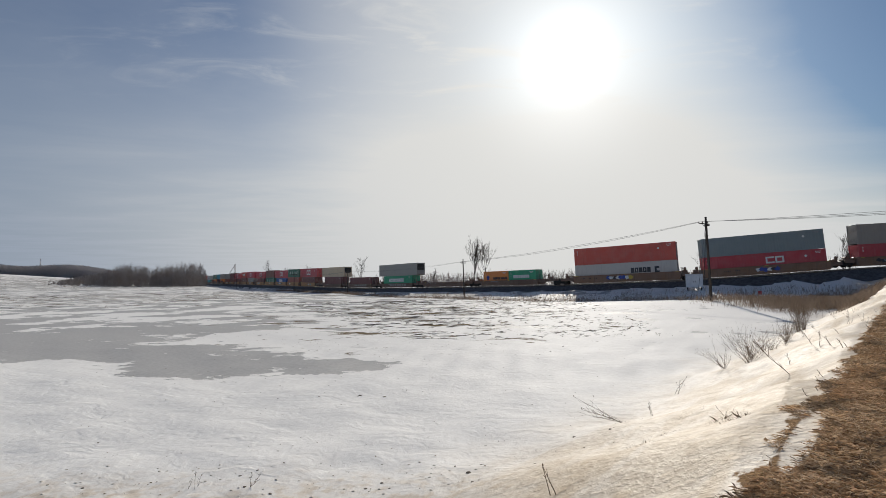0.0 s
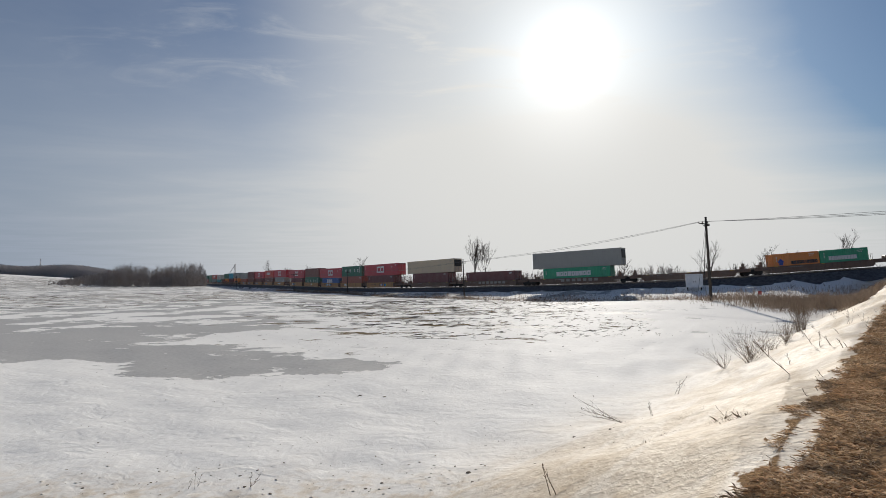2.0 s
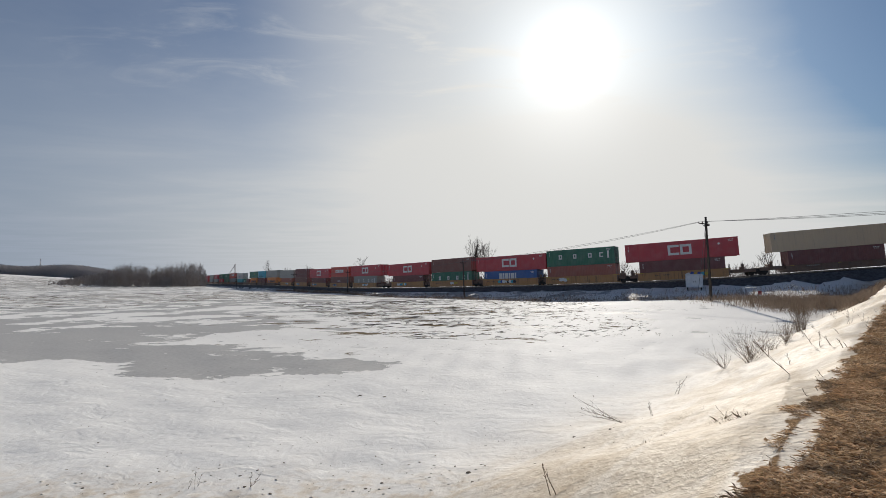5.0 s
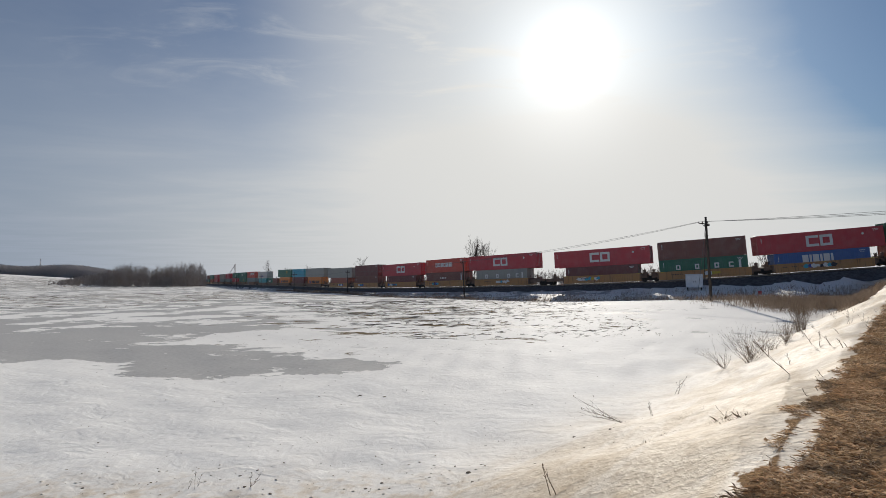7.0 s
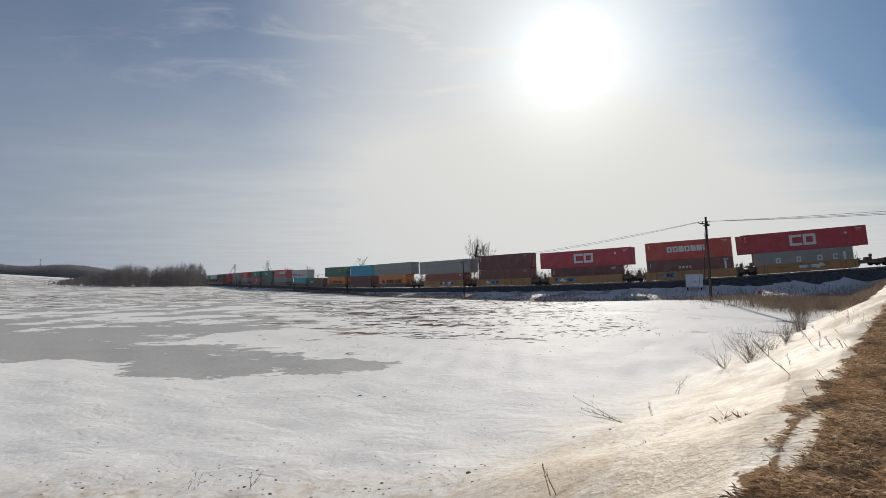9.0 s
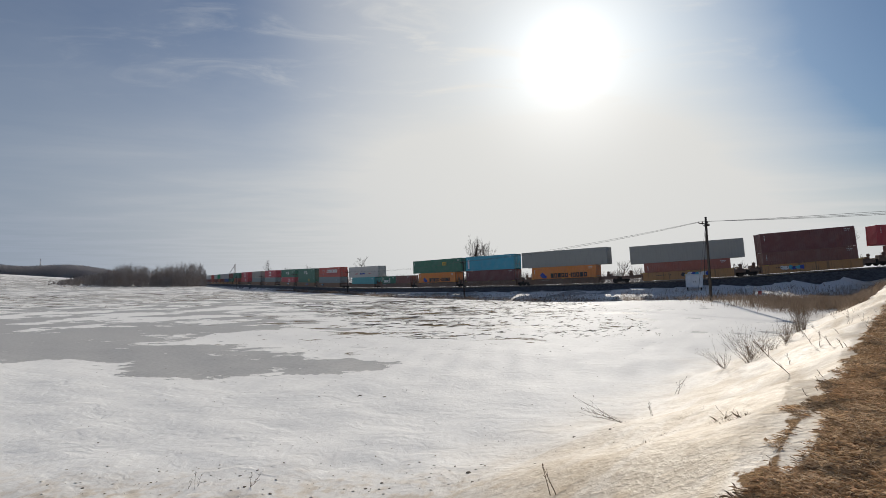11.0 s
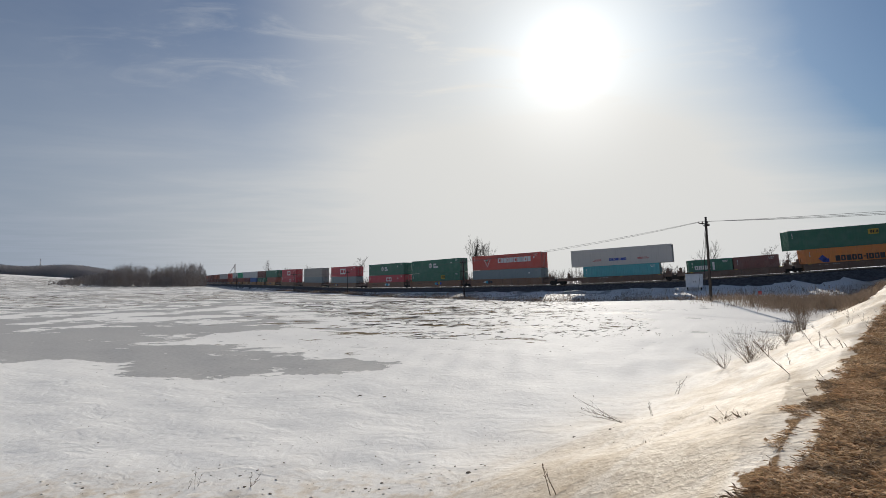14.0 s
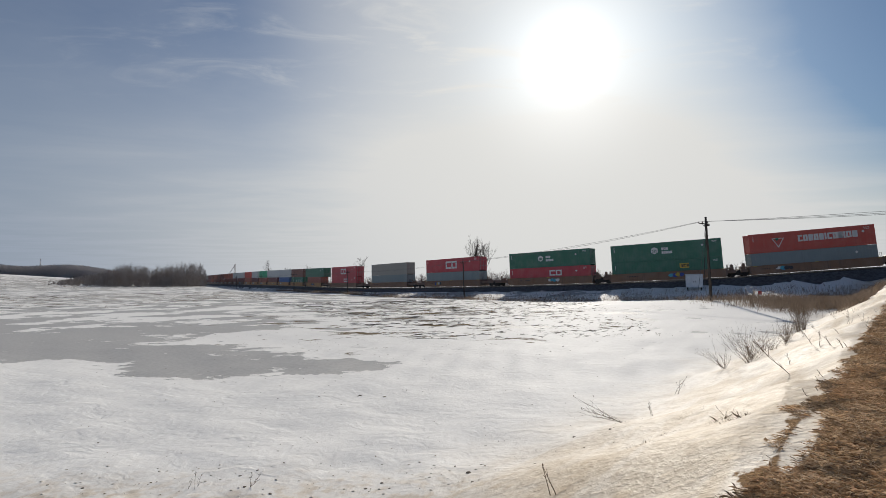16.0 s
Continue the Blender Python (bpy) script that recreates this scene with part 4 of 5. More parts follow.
def utility_pole(x, y, tall, lean=(0.0, 0.0), arm=1.0, label="", stay=False):
    """A wooden line pole with a crossarm, insulators and a brace."""
    z = ground_at(x, y) - 0.3
    pole = new("utility_pole")
    pole.location = (x, y, z)
    tagged(pole, label, "pole", "poles along the railway")
    r0, r1 = (0.17, 0.115) if tall > 8 else (0.12, 0.085)
    top = Vector((lean[0] * tall, lean[1] * tall, tall + 0.3))
    so = Soup().tube([(0, 0, 0), tuple(top * 0.35), tuple(top * 0.7), tuple(top)], [r0, r0 * 0.9, r1 * 1.1, r1], 12)
    part("shaft", so, WOOD, pole, smooth=True)
    along = Vector((0.72, -0.69, 0)).normalized() if tall > 8 else Vector((0.75, 0.66, 0)).normalized()
    c = top - Vector((0, 0, 0.75))
    a, b = c - along * arm, c + along * arm * (0.35 if tall > 8 else 1.0)
    so = Soup()
    so.tube([tuple(a + Vector((0, 0, 0.02))), tuple(b)], 0.07, 4)
    part("crossarm", so, WOOD, pole)
    so = Soup().tube([tuple(c + along * 0.08 - Vector((0, 0, 0.7))), tuple(c - along * arm * 0.55)], 0.025, 5)
    part("brace", so, BLACK, pole)
    tips = []
    for f in (0.0, 0.4, 0.92):
        p = a.lerp(b, f)
        so = Soup().tube([tuple(p + Vector((0, 0, 0.05))), tuple(p + Vector((0, 0, 0.12))), tuple(p + Vector((0, 0, 0.18))), tuple(p + Vector((0, 0, 0.26)))], [0.02, 0.06, 0.075, 0.035], 8)
        part("insulator", so, GLASSY, pole, "brown porcelain insulator")
        tips.append(Vector((x, y, z)) + p + Vector((0, 0, 0.24)))
    if stay:
        so = Soup().tube([tuple(top - Vector((0, 0, 0.7))), (-1.25, 0.4, 1.4)], 0.02, 5)
        part("guy_wire", so, WIRE, pole)
        so = Soup().tube([tuple(top - Vector((0.05, 0.1, 0.9))), (-0.55, 0.1, 4.2), (-0.55, 0.2, 1.4)], 0.035, 6)
        part("down_lead", so, BLACK, pole, "slack black down-lead cable")
        so = Soup().box(-0.5, 0.05, -0.35, -0.12, 8.95, 9.18, 0.03)
        part("line_switch", so, BLACK, pole)
    return tips


POLES = [
    (30.95, 55.8, 9.75, (-0.022, 0.0), 0.75, "tall dark wooden line pole with short crossarm"),
    (3.75, 87.6, 6.9, (-0.018, 0.0), 0.6, "weathered wooden line pole beside the field"),
    (-24.3, 122.0, 6.1, (0.01, 0), 0.6, "weathered wooden line pole beside the field"),
    (-47.8, 154.0, 6.2, (0, 0), 0.9, "weathered wooden line pole far along the track"),
    (-72.0, 190.0, 6.2, (0, 0), 0.9, "weathered wooden line pole far along the track"),
    (-94.7, 220.0, 6.2, (0, 0), 0.9, "weathered wooden line pole far along the track"),
]
TIPS = [utility_pole(x, y, t, l, a, what, i == 0) for i, (x, y, t, l, a, what) in enumerate(POLES)]
TIPS.insert(0, [Vector((62.0, 27.0, 9.6)), Vector((62.2, 27.3, 9.5)), Vector((62.4, 27.5, 9.5))])
for i in range(len(TIPS) - 1):
    for k in range(3 if i < 2 else 2):
        p, q = TIPS[i][k], TIPS[i + 1][k]
        sag = 0.35 + 0.14 * k if i == 0 else 0.5 + 0.14 * k
        if i == 1 and k == 2:
            continue
        pts = [tuple(p.lerp(q, f / 16) - Vector((0, 0, sag * 4 * (f / 16) * (1 - f / 16)))) for f in range(17)]
        so = Soup().tube(pts, 0.018 if i < 2 else 0.012, 5)
        tagged(new("overhead_wire", so.mesh("overhead_wire", WIRE)), "thin sagging wire strung between line poles", "wire", "wires of the pole line")


def cabinet(x, y, base):
    """A sheet-metal signal cabinet on legs."""
    box = new("signal_cabinet")
    g = ground_at(x, y)
    box.location, box.rotation_euler = (x, y, g), (0, 0, radians(-24))
    tagged(box, "pale grey metal signal cabinet on legs beside the track", "cabinet")
    b = base - g
    part("body", Soup().box(-1.12, 1.12, -0.59, 0.59, b, b + 1.90, 0.03), GALV, box)
    part("roof", Soup().box(-1.19, 1.19, -0.66, 0.66, b + 1.90, b + 1.98, 0.02), GALV, box)
    for k in (-1, 1):
        d = part("door", Soup().box(-0.53 + k * 0.545, 0.53 + k * 0.545, -0.615, -0.592, b + 0.08, b + 1.82, 0.008), GALV, box)
        part("handle", Soup().box(k * 0.12 - 0.02, k * 0.12 + 0.02, -0.65, -0.617, b + 0.75, b + 0.98, 0.005), BLACK, d)
    for sx in (-0.9, 0.9):
        for sy in (-0.4, 0.4):
            part("leg", Soup().box(sx - 0.06, sx + 0.06, sy - 0.06, sy + 0.06, -0.15, b), BLACK, box)


cabinet(37.35, 71.7, 1.84)


# ---------------------------------------------------------------- plants
def limb(so, rnd, p, way, length, radius, level, twigs, spread=0.6, up=0.25):
    """A branch that bends, tapers and forks."""
    steps = 4 if level < 2 else 3
    pts, rs = [p.copy()], [radius]
    d = way.copy()
    for i in range(steps):
        d = (d + Vector((rnd.gauss(0, 0.13), rnd.gauss(0, 0.13), rnd.gauss(0, 0.08) + up * 0.12))).normalized()
        p = p + d * (length / steps)
        pts.append(p.copy())
        rs.append(radius * (1 - 0.72 * (i + 1) / steps))
    target = so if level < 2 else twigs
    target.tube(pts, rs, 6 if level == 0 else (5 if level == 1 else 3), cap=False)
    return pts, rs, d


def bare_tree(x, y, tall, seed, stems=1, label="", levels=4, spread=0.6, thick=0.016, group=""):
    rnd = random.Random(seed)
    tree = new("bare_tree")
    z = ground_at(x, y) - 0.2
    tree.location = (x, y, z)
    tagged(tree, label, "tree", group)
    wood, twigs = Soup(), Soup()

    def grow(p, way, length, radius, level):
        pts, rs, d = limb(wood, rnd, p, way, length, radius, level, twigs)
        if level >= levels:
            return
        count = (10, 6, 4, 3)[min(level, 3)]
        for k in range(count):
            f = rnd.uniform(0.22 if level else 0.28, 1.0)
            i = min(int(f * (len(pts) - 1)), len(pts) - 2)
            o = pts[i].lerp(pts[i + 1], f * (len(pts) - 1) - i)
            t = rnd.uniform(0, 6.283)
            side = Vector((math.cos(t), math.sin(t), 0))
            away = (d * (1.0 - spread * 0.4) + side * spread * rnd.uniform(0.7, 1.2) + Vector((0, 0, 0.42))).normalized()
            grow(o, away, length * rnd.uniform(0.42, 0.68) * (1.2 - 0.5 * f), max(rs[i] * 0.55, 0.017), level + 1)
    for k in range(stems):
        t = 6.283 * k / stems + rnd.uniform(0, 1)
        lean = Vector((math.cos(t) * 0.22, math.sin(t) * 0.22, 1)).normalized() if stems > 1 else Vector((rnd.gauss(0, 0.04), rnd.gauss(0, 0.04), 1)).normalized()
        grow(Vector((math.cos(t) * 0.4 * (stems > 1), math.sin(t) * 0.4 * (stems > 1), 0)), lean, tall * rnd.uniform(0.78, 0.9), tall * thick, 0)
    part("trunk", wood, BARK, tree)
    part("crown", twigs, BARK, tree, "leafless grey-brown twigs")
    return tree


G = "bare trees behind the track"
bare_tree(11.0, 128.0, 11.4, 4, 1, "tall leafless tree behind the track", 4, 0.42, 0.011)
bare_tree(8.0, 127.5, 12.4, 8, 1, "tall leafless tree behind the track", 4, 0.42, 0.011)
for x, y, h, seed in ((-34.0, 200.0, 10.6, 5), (-70.0, 245.0, 9.5, 6), (-3.7, 190.0, 6.5, 7), (55.6, 101.0, 8.0, 9), (69.0, 103.0, 8.2, 10), (75.0, 104.0, 7.0, 11), (84.0, 102.0, 10.3, 12), (-64.0, 206.0, 7.5, 18), (-118.0, 330.0, 14.0, 14), (-112.0, 335.0, 12.0, 15), (43.0, 116.0, 6.0, 31), (90.0, 106.0, 8.0, 33)):
    bare_tree(x, y, h, seed, 1, "leafless small tree behind the railway", 3, 0.55, 0.013, G)


def thicket(name, label, spots, mat, seed, category, branches=26, thick=0.05):
    """Far bare growth: many thin upright stems with side twigs, joined."""
    rnd = random.Random(seed)
    so = Soup()
    for x, y, h, wide in spots:
        z = ground_at(x, y) - 0.3
        so.tube([(x, y, z), (x + rnd.gauss(0, 0.3), y, z + h * 0.55), (x + rnd.gauss(0, 0.4), y, z + h)], [thick * 2.2, thick * 1.3, thick * 0.3], 4, cap=False)
        for _ in range(branches):
            f = rnd.uniform(0.03, 0.95)
            t = rnd.uniform(0, 6.283)
            reach = wide * (1.1 - 0.75 * f) * rnd.uniform(0.5, 1.1)
            p = Vector((x, y, z + h * f))
            q = p + Vector((math.cos(t) * reach, math.sin(t) * reach, h * rnd.uniform(0.10, 0.28)))
            m = p.lerp(q, 0.5) + Vector((rnd.gauss(0, 0.1), rnd.gauss(0, 0.1), -0.1 * h * rnd.random() * 0.3))
            so.tube([tuple(p), tuple(m), tuple(q)], [thick, thick * 0.8, thick * 0.35], 3, cap=False)
    return tagged(new(name, so.mesh(name, mat)), label, category, kind="stuff")


rnd = random.Random(21)
spots = []
for k in range(700):
    f = rnd.random()
    bearing = -0.492 - 0.33 * f ** 0.9
    depth = rnd.uniform(262, 330)
    h = (12.8 + 0.7 * math.sin(f * 17) - 2.0 * f) * rnd.uniform(0.55, 1.0) * (1.0 if f < 0.5 else max(0.10, 1.0 - (f - 0.5) * 2.0))
    spots.append((bearing * depth, depth, h, h * 0.30))
thicket("bare_woods", "dense leafless grey-brown woods at the far field edge", spots, HAZY_WOODS, 5, "woods", 34, 0.055)
# low scrub behind the line
spots = []
for k in range(1500):
    s = rnd.uniform(-90, 260)
    q = -rnd.uniform(26, 85)
    x, y, _ = beside(s, q)
    if 5.0 < x < 11 and y < 140:
        continue
    h = rnd.uniform(2.8, 3.8) * (0.85 + 0.35 * math.sin(s * 0.13) + 0.2 * math.sin(s * 0.41 + 1))
    spots.append((x, y, max(h, 1.2) + 0.02 * abs(q), 1.5))
thicket("bare_scrub", "leafless scrub and bushes beyond the railway", spots, HAZY_WOODS, 6, "scrub", 18, 0.045)
# low growth along the far part of the line
spots = [(*beside(rnd.uniform(-420, -60), -rnd.uniform(14, 50))[:2], rnd.uniform(3, 6.5), 1.6) for _ in range(160)]
thicket("far_scrub", "leafless bushes beyond the far end of the track", spots, HAZY_WOODS, 7, "scrub", 14, 0.06)
# wooded ridge to the west, distance haze carried by its pale colour
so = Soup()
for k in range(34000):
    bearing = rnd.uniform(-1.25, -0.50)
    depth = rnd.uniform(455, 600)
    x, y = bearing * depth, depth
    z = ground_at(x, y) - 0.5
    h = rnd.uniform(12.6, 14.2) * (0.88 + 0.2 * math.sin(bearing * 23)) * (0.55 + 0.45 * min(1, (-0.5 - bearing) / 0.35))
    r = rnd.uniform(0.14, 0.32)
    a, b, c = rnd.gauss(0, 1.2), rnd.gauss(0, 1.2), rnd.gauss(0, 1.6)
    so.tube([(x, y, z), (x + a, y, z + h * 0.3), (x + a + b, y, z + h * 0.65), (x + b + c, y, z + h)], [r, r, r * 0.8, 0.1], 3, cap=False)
tagged(new("distant_woods", so.mesh("distant_woods", HAZE_GREY)), "haze-paled wooded ridge far beyond the field", "woods", kind="stuff")


def lattice_tower(x, y, tall, label):
    """A thin far mast of steel lattice, in the ridge's haze-paled colour."""
    mast = new("lattice_tower")
    z = ground_at(x, y) - 0.5
    mast.location = (x, y, z)
    tagged(mast, label, "tower")
    w0 = tall * 0.05
    for sx, sy in ((-1, -1), (1, -1), (0, 1.1)):
        part("leg", Soup().tube([(sx * w0, sy * w0, 0), (sx * w0 * 0.3, sy * w0 * 0.3, tall)], tall * 0.008, 4), HAZE_GREY, mast)
    for k in range(7):
        f0, f1 = k / 7, (k + 1) / 7
        a, b = w0 * (1 - 0.7 * f0), w0 * (1 - 0.7 * f1)
        part("lattice_bar", Soup().tube([(-a, -a, tall * f0), (b, -b, tall * f1)], tall * 0.005, 3), HAZE_GREY, mast)
    return mast


lattice_tower(-386.0, 460.0, 17.0, "thin grey lattice mast on the far ridge")
mast = lattice_tower(-156.0, 360.0, 16.5, "grey steel hoist tower beyond the track")
part("jib", Soup().tube([(0, 0, 15.8), (-5.5, 0, 7.5)], 0.18, 4), HAZE_GREY, mast)

# dry weeds on the bank
rnd = random.Random(33)
weeds, stalks = Soup(), Soup()


def blade(so, x, y, z, h, lean, width, rnd):
    t = rnd.uniform(0, 6.283)
    dx, dy = math.cos(t) * width, math.sin(t) * width
    bx, by = rnd.gauss(0, lean), rnd.gauss(0, lean)
    so.v += [(x - dx, y - dy, z - 0.03), (x + dx, y + dy, z - 0.03), (x + bx * 0.4 + dx * 0.6, y + by * 0.4 + dy * 0.6, z + h * 0.6), (x + bx, y + by, z + h), (x + bx * 0.4 - dx * 0.6, y + by * 0.4 - dy * 0.6, z + h * 0.6)]
    n = len(so.v) - 5
    so.f.append((n, n + 1, n + 2, n + 3, n + 4))


pts = []
for k in range(7000):
    s = rnd.uniform(-60, 118) if k % 3 else rnd.uniform(40, 112)
    q = float(foot(s)) * (rnd.uniform(0.72, 1.08) if rnd.random() < 0.75 else rnd.uniform(0.5, 0.95))
    if math.sin(s * 0.31) + math.sin(s * 0.83 + 2) + rnd.uniform(-2.0, 1.6) < 0:
        continue
    pts.append((*beside(s, q)[:2], rnd.uniform(0.35, 1.0) * (1.0 if s < 50 else 1.25)))
for k in range(16000):
    # fringe at the foot of the bank
    s = rnd.uniform(-60, 84)
    off = rnd.gauss(0, 0.06)
    q = float(foot(s)) * (0.97 + off)
    if noise.noise(Vector((s * 0.25, off * 12, 7.7))) + rnd.uniform(-0.3, 0.5) < 0:
        continue
    pts.append((*beside(s, q)[:2], rnd.uniform(0.2, 0.7)))
for k in range(9000):
    # low growth scattered on the bank itself
    s = rnd.uniform(-60, 100)
    q = float(foot(s)) * rnd.uniform(0.35, 0.85)
    if noise.noise(Vector((s * 0.22, q * 0.5, 4.4))) + rnd.uniform(-0.25, 0.25) < 0.12:
        continue
    pts.append((*beside(s, q)[:2], rnd.uniform(0.12, 0.55)))
for k in range(9000):
    # rough weeds on the bank towards the road
    s = rnd.uniform(72, 113)
    q = float(foot(s)) * rnd.uniform(0.30, 1.0)
    if noise.noise(Vector((s * 0.18, q * 0.3, 6.1))) + rnd.uniform(-0.3, 0.3) + 0.012 * (s - 82) < 0.0:
        continue
    pts.append((*beside(s, q)[:2], rnd.uniform(0.3, 1.0)))
start = len(pts)
# corner between the bank and the road
while len(pts) < start + 15000:
    d, along = 2.6 + abs(rnd.gauss(0, 6.5)), rnd.uniform(36, 76)
    if along < 49 + (d - 6) * 0.75 + rnd.gauss(0, 1.5) or (d > 9 and along > 66):
        continue
    if noise.noise(Vector((d * 0.35, along * 0.35, 1.7))) + rnd.uniform(-0.35, 0.35) < 0:
        continue
    pts.append((0.701 * along - 0.713 * d, 0.713 * along + 0.701 * d, rnd.uniform(0.35, 1.15)))
pts = [p for p in pts if -0.713 * p[0] + 0.701 * p[1] > 1.8]
zs = ground(np.array([p[0] for p in pts]), np.array([p[1] for p in pts]))
for (x, y, h), z in zip(pts, zs):
    blade(weeds, x, y, float(z), h * 0.9, 0.26, 0.006 + 0.00011 * y, rnd)
tagged(new("dry_weeds", weeds.mesh("dry_weeds", WEED)), "brown dry weeds along the snowy railway bank", "weeds", kind="stuff")

# matted grass of the road shoulder
grass = Soup()
pts = []
while len(pts) < 150000:
    along = 2.5 + 40 * rnd.random() ** 2.2 if rnd.random() < 0.85 else rnd.uniform(-12, 3)
    d = 1.5 - rnd.random() ** 1.2 * (2.8 + along * 0.05)
    bump = noise.noise(Vector((along * 0.9, d * 0.9, 3.1))) * 0.55 + noise.noise(Vector((along * 2.6, d * 2.6, 9.1))) * 0.25
    if d + bump * 0.45 > 1.06 or noise.noise(Vector((along * 1.3, d * 2.6, 5.5))) > 0.52 or ((along - 5.9) / 1.2) ** 2 + ((d - 0.88) / 0.12) ** 2 < 1:
        continue
    pts.append((0.701 * along - 0.713 * d, 0.713 * along + 0.701 * d))
zs = ground(np.array([p[0] for p in pts]), np.array([p[1] for p in pts]))
for (x, y), z in zip(pts, zs):
    t = rnd.uniform(0, 6.283) if rnd.random() < 0.75 else rnd.gauss(3.5, 0.9) + 2.0 * noise.noise(Vector((x * 2.0, y * 2.0, 1.3)))
    length, width = rnd.uniform(0.03, 0.13), rnd.uniform(0.0008, 0.0022)
    dx, dy = math.cos(t), math.sin(t)
    lift = abs(rnd.gauss(0.0, 0.011))
    z = float(z) + 0.004 + abs(rnd.gauss(0, 0.012)) + 0.035 * max(0.0, noise.noise(Vector((x * 5.0, y * 5.0, 0.7))))
    n = len(grass.v)
    grass.v += [(x - dy * width, y + dx * width, z), (x + dy * width, y - dx * width, z), (x + dx * length * 0.5 + dy * width, y + dy * length * 0.5 - dx * width, z + lift), (x + dx * length, y + dy * length, z + lift * rnd.uniform(0, 1.4)), (x + dx * length * 0.5 - dy * width, y + dy * length * 0.5 + dx * width, z + lift)]
    grass.f.append((n, n + 1, n + 2, n + 3, n + 4))
tagged(new("dead_grass", grass.mesh("dead_grass", GRASS)), "matted brown dead grass on the road shoulder", "grass", kind="stuff")


def shrub(x, y, tall, seed, stems, label, reach=0.6, buds=True, lean=(0, 0), thick=0.0045, name="bare_shrub", category="shrub", group="bare stems in the snow"):
    """Bare stems from one root, forked, with dry seed heads at the tips."""
    rnd = random.Random(seed)
    plant = new(name)
    z = ground_at(x, y) - 0.03
    plant.location = (x, y, z)
    tagged(plant, label, category, group)
    heads = []
    for k in range(stems):
        t = rnd.uniform(0, 6.283)
        way = Vector((math.cos(t) * reach * 1.5 * rnd.random() + lean[0], math.sin(t) * reach * 1.5 * rnd.random() + lean[1], 1)).normalized()
        so = Soup()
        p, pts = Vector((rnd.gauss(0, 0.04), rnd.gauss(0, 0.04), 0)), []
        length = tall * rnd.uniform(0.55, 1.05)
        for i in range(6):
            pts.append(p.copy())
            way = (way + Vector((rnd.gauss(0, 0.09), rnd.gauss(0, 0.09), rnd.gauss(0, 0.07)))).normalized()
            p = p + way * length / 5
        so.tube(pts, [thick * (1 - 0.13 * i) for i in range(6)], 5)
        for i in (1, 2, 3, 4, 3, 4):
            if rnd.random() < 0.7:
                side = (way + Vector((rnd.gauss(0, 0.5), rnd.gauss(0, 0.5), rnd.gauss(0.1, 0.3)))).normalized()
                tip = pts[i] + side * length * rnd.uniform(0.15, 0.35)
                so.tube([pts[i], pts[i].lerp(tip, 0.5) + Vector((0, 0, 0.01)), tip], [thick * 0.6, thick * 0.45, thick * 0.25], 4)
                heads.append(tip)
        heads.append(pts[-1])
        part("stem", so, TWIG, plant)
    if buds:
        for h in heads:
            if rnd.random() < 0.2:
                so = Soup().tube([h, h + Vector((0.004, 0.004, 0.012)), h + Vector((0.0, 0.004, 0.03))], [0.004, 0.010, 0.003], 6)
                part("seed_head", so, TWIG, plant, "dark dry seed head")
    return plant


shrub(10.0, 16.0, 1.4, 41, 30, "bare many-stemmed shrub in the snow of the slope", 0.85, lean=(-0.35, 0.0), thick=0.0034)
shrub(9.0, 15.6, 1.1, 42, 14, "low bare shrub with thin stems in snow", 0.9, lean=(-1.2, 0.0), thick=0.0034)
shrub(11.6, 17.6, 0.85, 43, 10, "low bare shrub with thin stems in snow", 0.6, lean=(-0.4, 0.0), thick=0.0034)
shrub(13.4, 19.8, 1.1, 44, 20, "bare many-stemmed shrub at the slope's foot", 0.8, lean=(-0.3, 0.0), thick=0.0034)
shrub(15.6, 22.0, 1.3, 45, 24, "bare many-stemmed shrub at the slope's foot", 0.45, thick=0.0034)
shrub(17.8, 24.4, 1.7, 46, 30, "tall brown weed clump at the slope's foot", 0.25, False)
shrub(18.6, 25.0, 1.6, 47, 30, "tall brown weed clump at the slope's foot", 0.25, False)
shrub(21.0, 28.5, 1.5, 48, 24, "tall brown weed clump at the slope's foot", 0.3, False)
rnd = random.Random(63)
for k in range(13):
    f = (k + rnd.random()) / 13
    x, y = 9.3 + 9.2 * f + rnd.gauss(0, 0.25), 15.6 + 9.6 * f + rnd.gauss(0, 0.25)
    shrub(x, y, rnd.uniform(0.5, 1.0), 400 + k, rnd.choice((7, 9, 12)), "low bare shrub with thin stems in snow", 0.7, True, (-0.35, 0.0), 0.0038)
shrub(3.95, 10.75, 1.25, 51, 6, "fallen forked twig lying in the snow", 0.3, lean=(-2.6, 0.3), thick=0.0045)
shrub(1.33, 5.85, 0.46, 52, 2, "forked dry stalk standing in dirty snow", 0.35, lean=(-0.35, 0.0), thick=0.006)
shrub(4.7, 11.1, 0.36, 53, 2, "short dry stalk standing in the snow", 0.3, thick=0.005)
shrub(6.6, 13.8, 0.6, 54, 3, "short dry stalk standing in the snow", 0.4, lean=(0.3, 0.0), thick=0.005)
shrub(3.9, 6.85, 0.26, 55, 3, "low dry stalks at a thawed hollow", 0.8, False, thick=0.0018)
shrub(7.5, 10.5, 0.85, 56, 1, "bent dry stick leaning on the slope", 0.1, False, lean=(-0.9, 0.3), thick=0.010)
shrub(-4.25, 8.35, 0.34, 57, 3, "thin pale stalk standing in the snow", 0.4, False, thick=0.003)
shrub(-3.3, 8.3, 0.30, 58, 3, "small forked twig lying in the snow", 0.8, False, lean=(0.5, 0.2), thick=0.004)
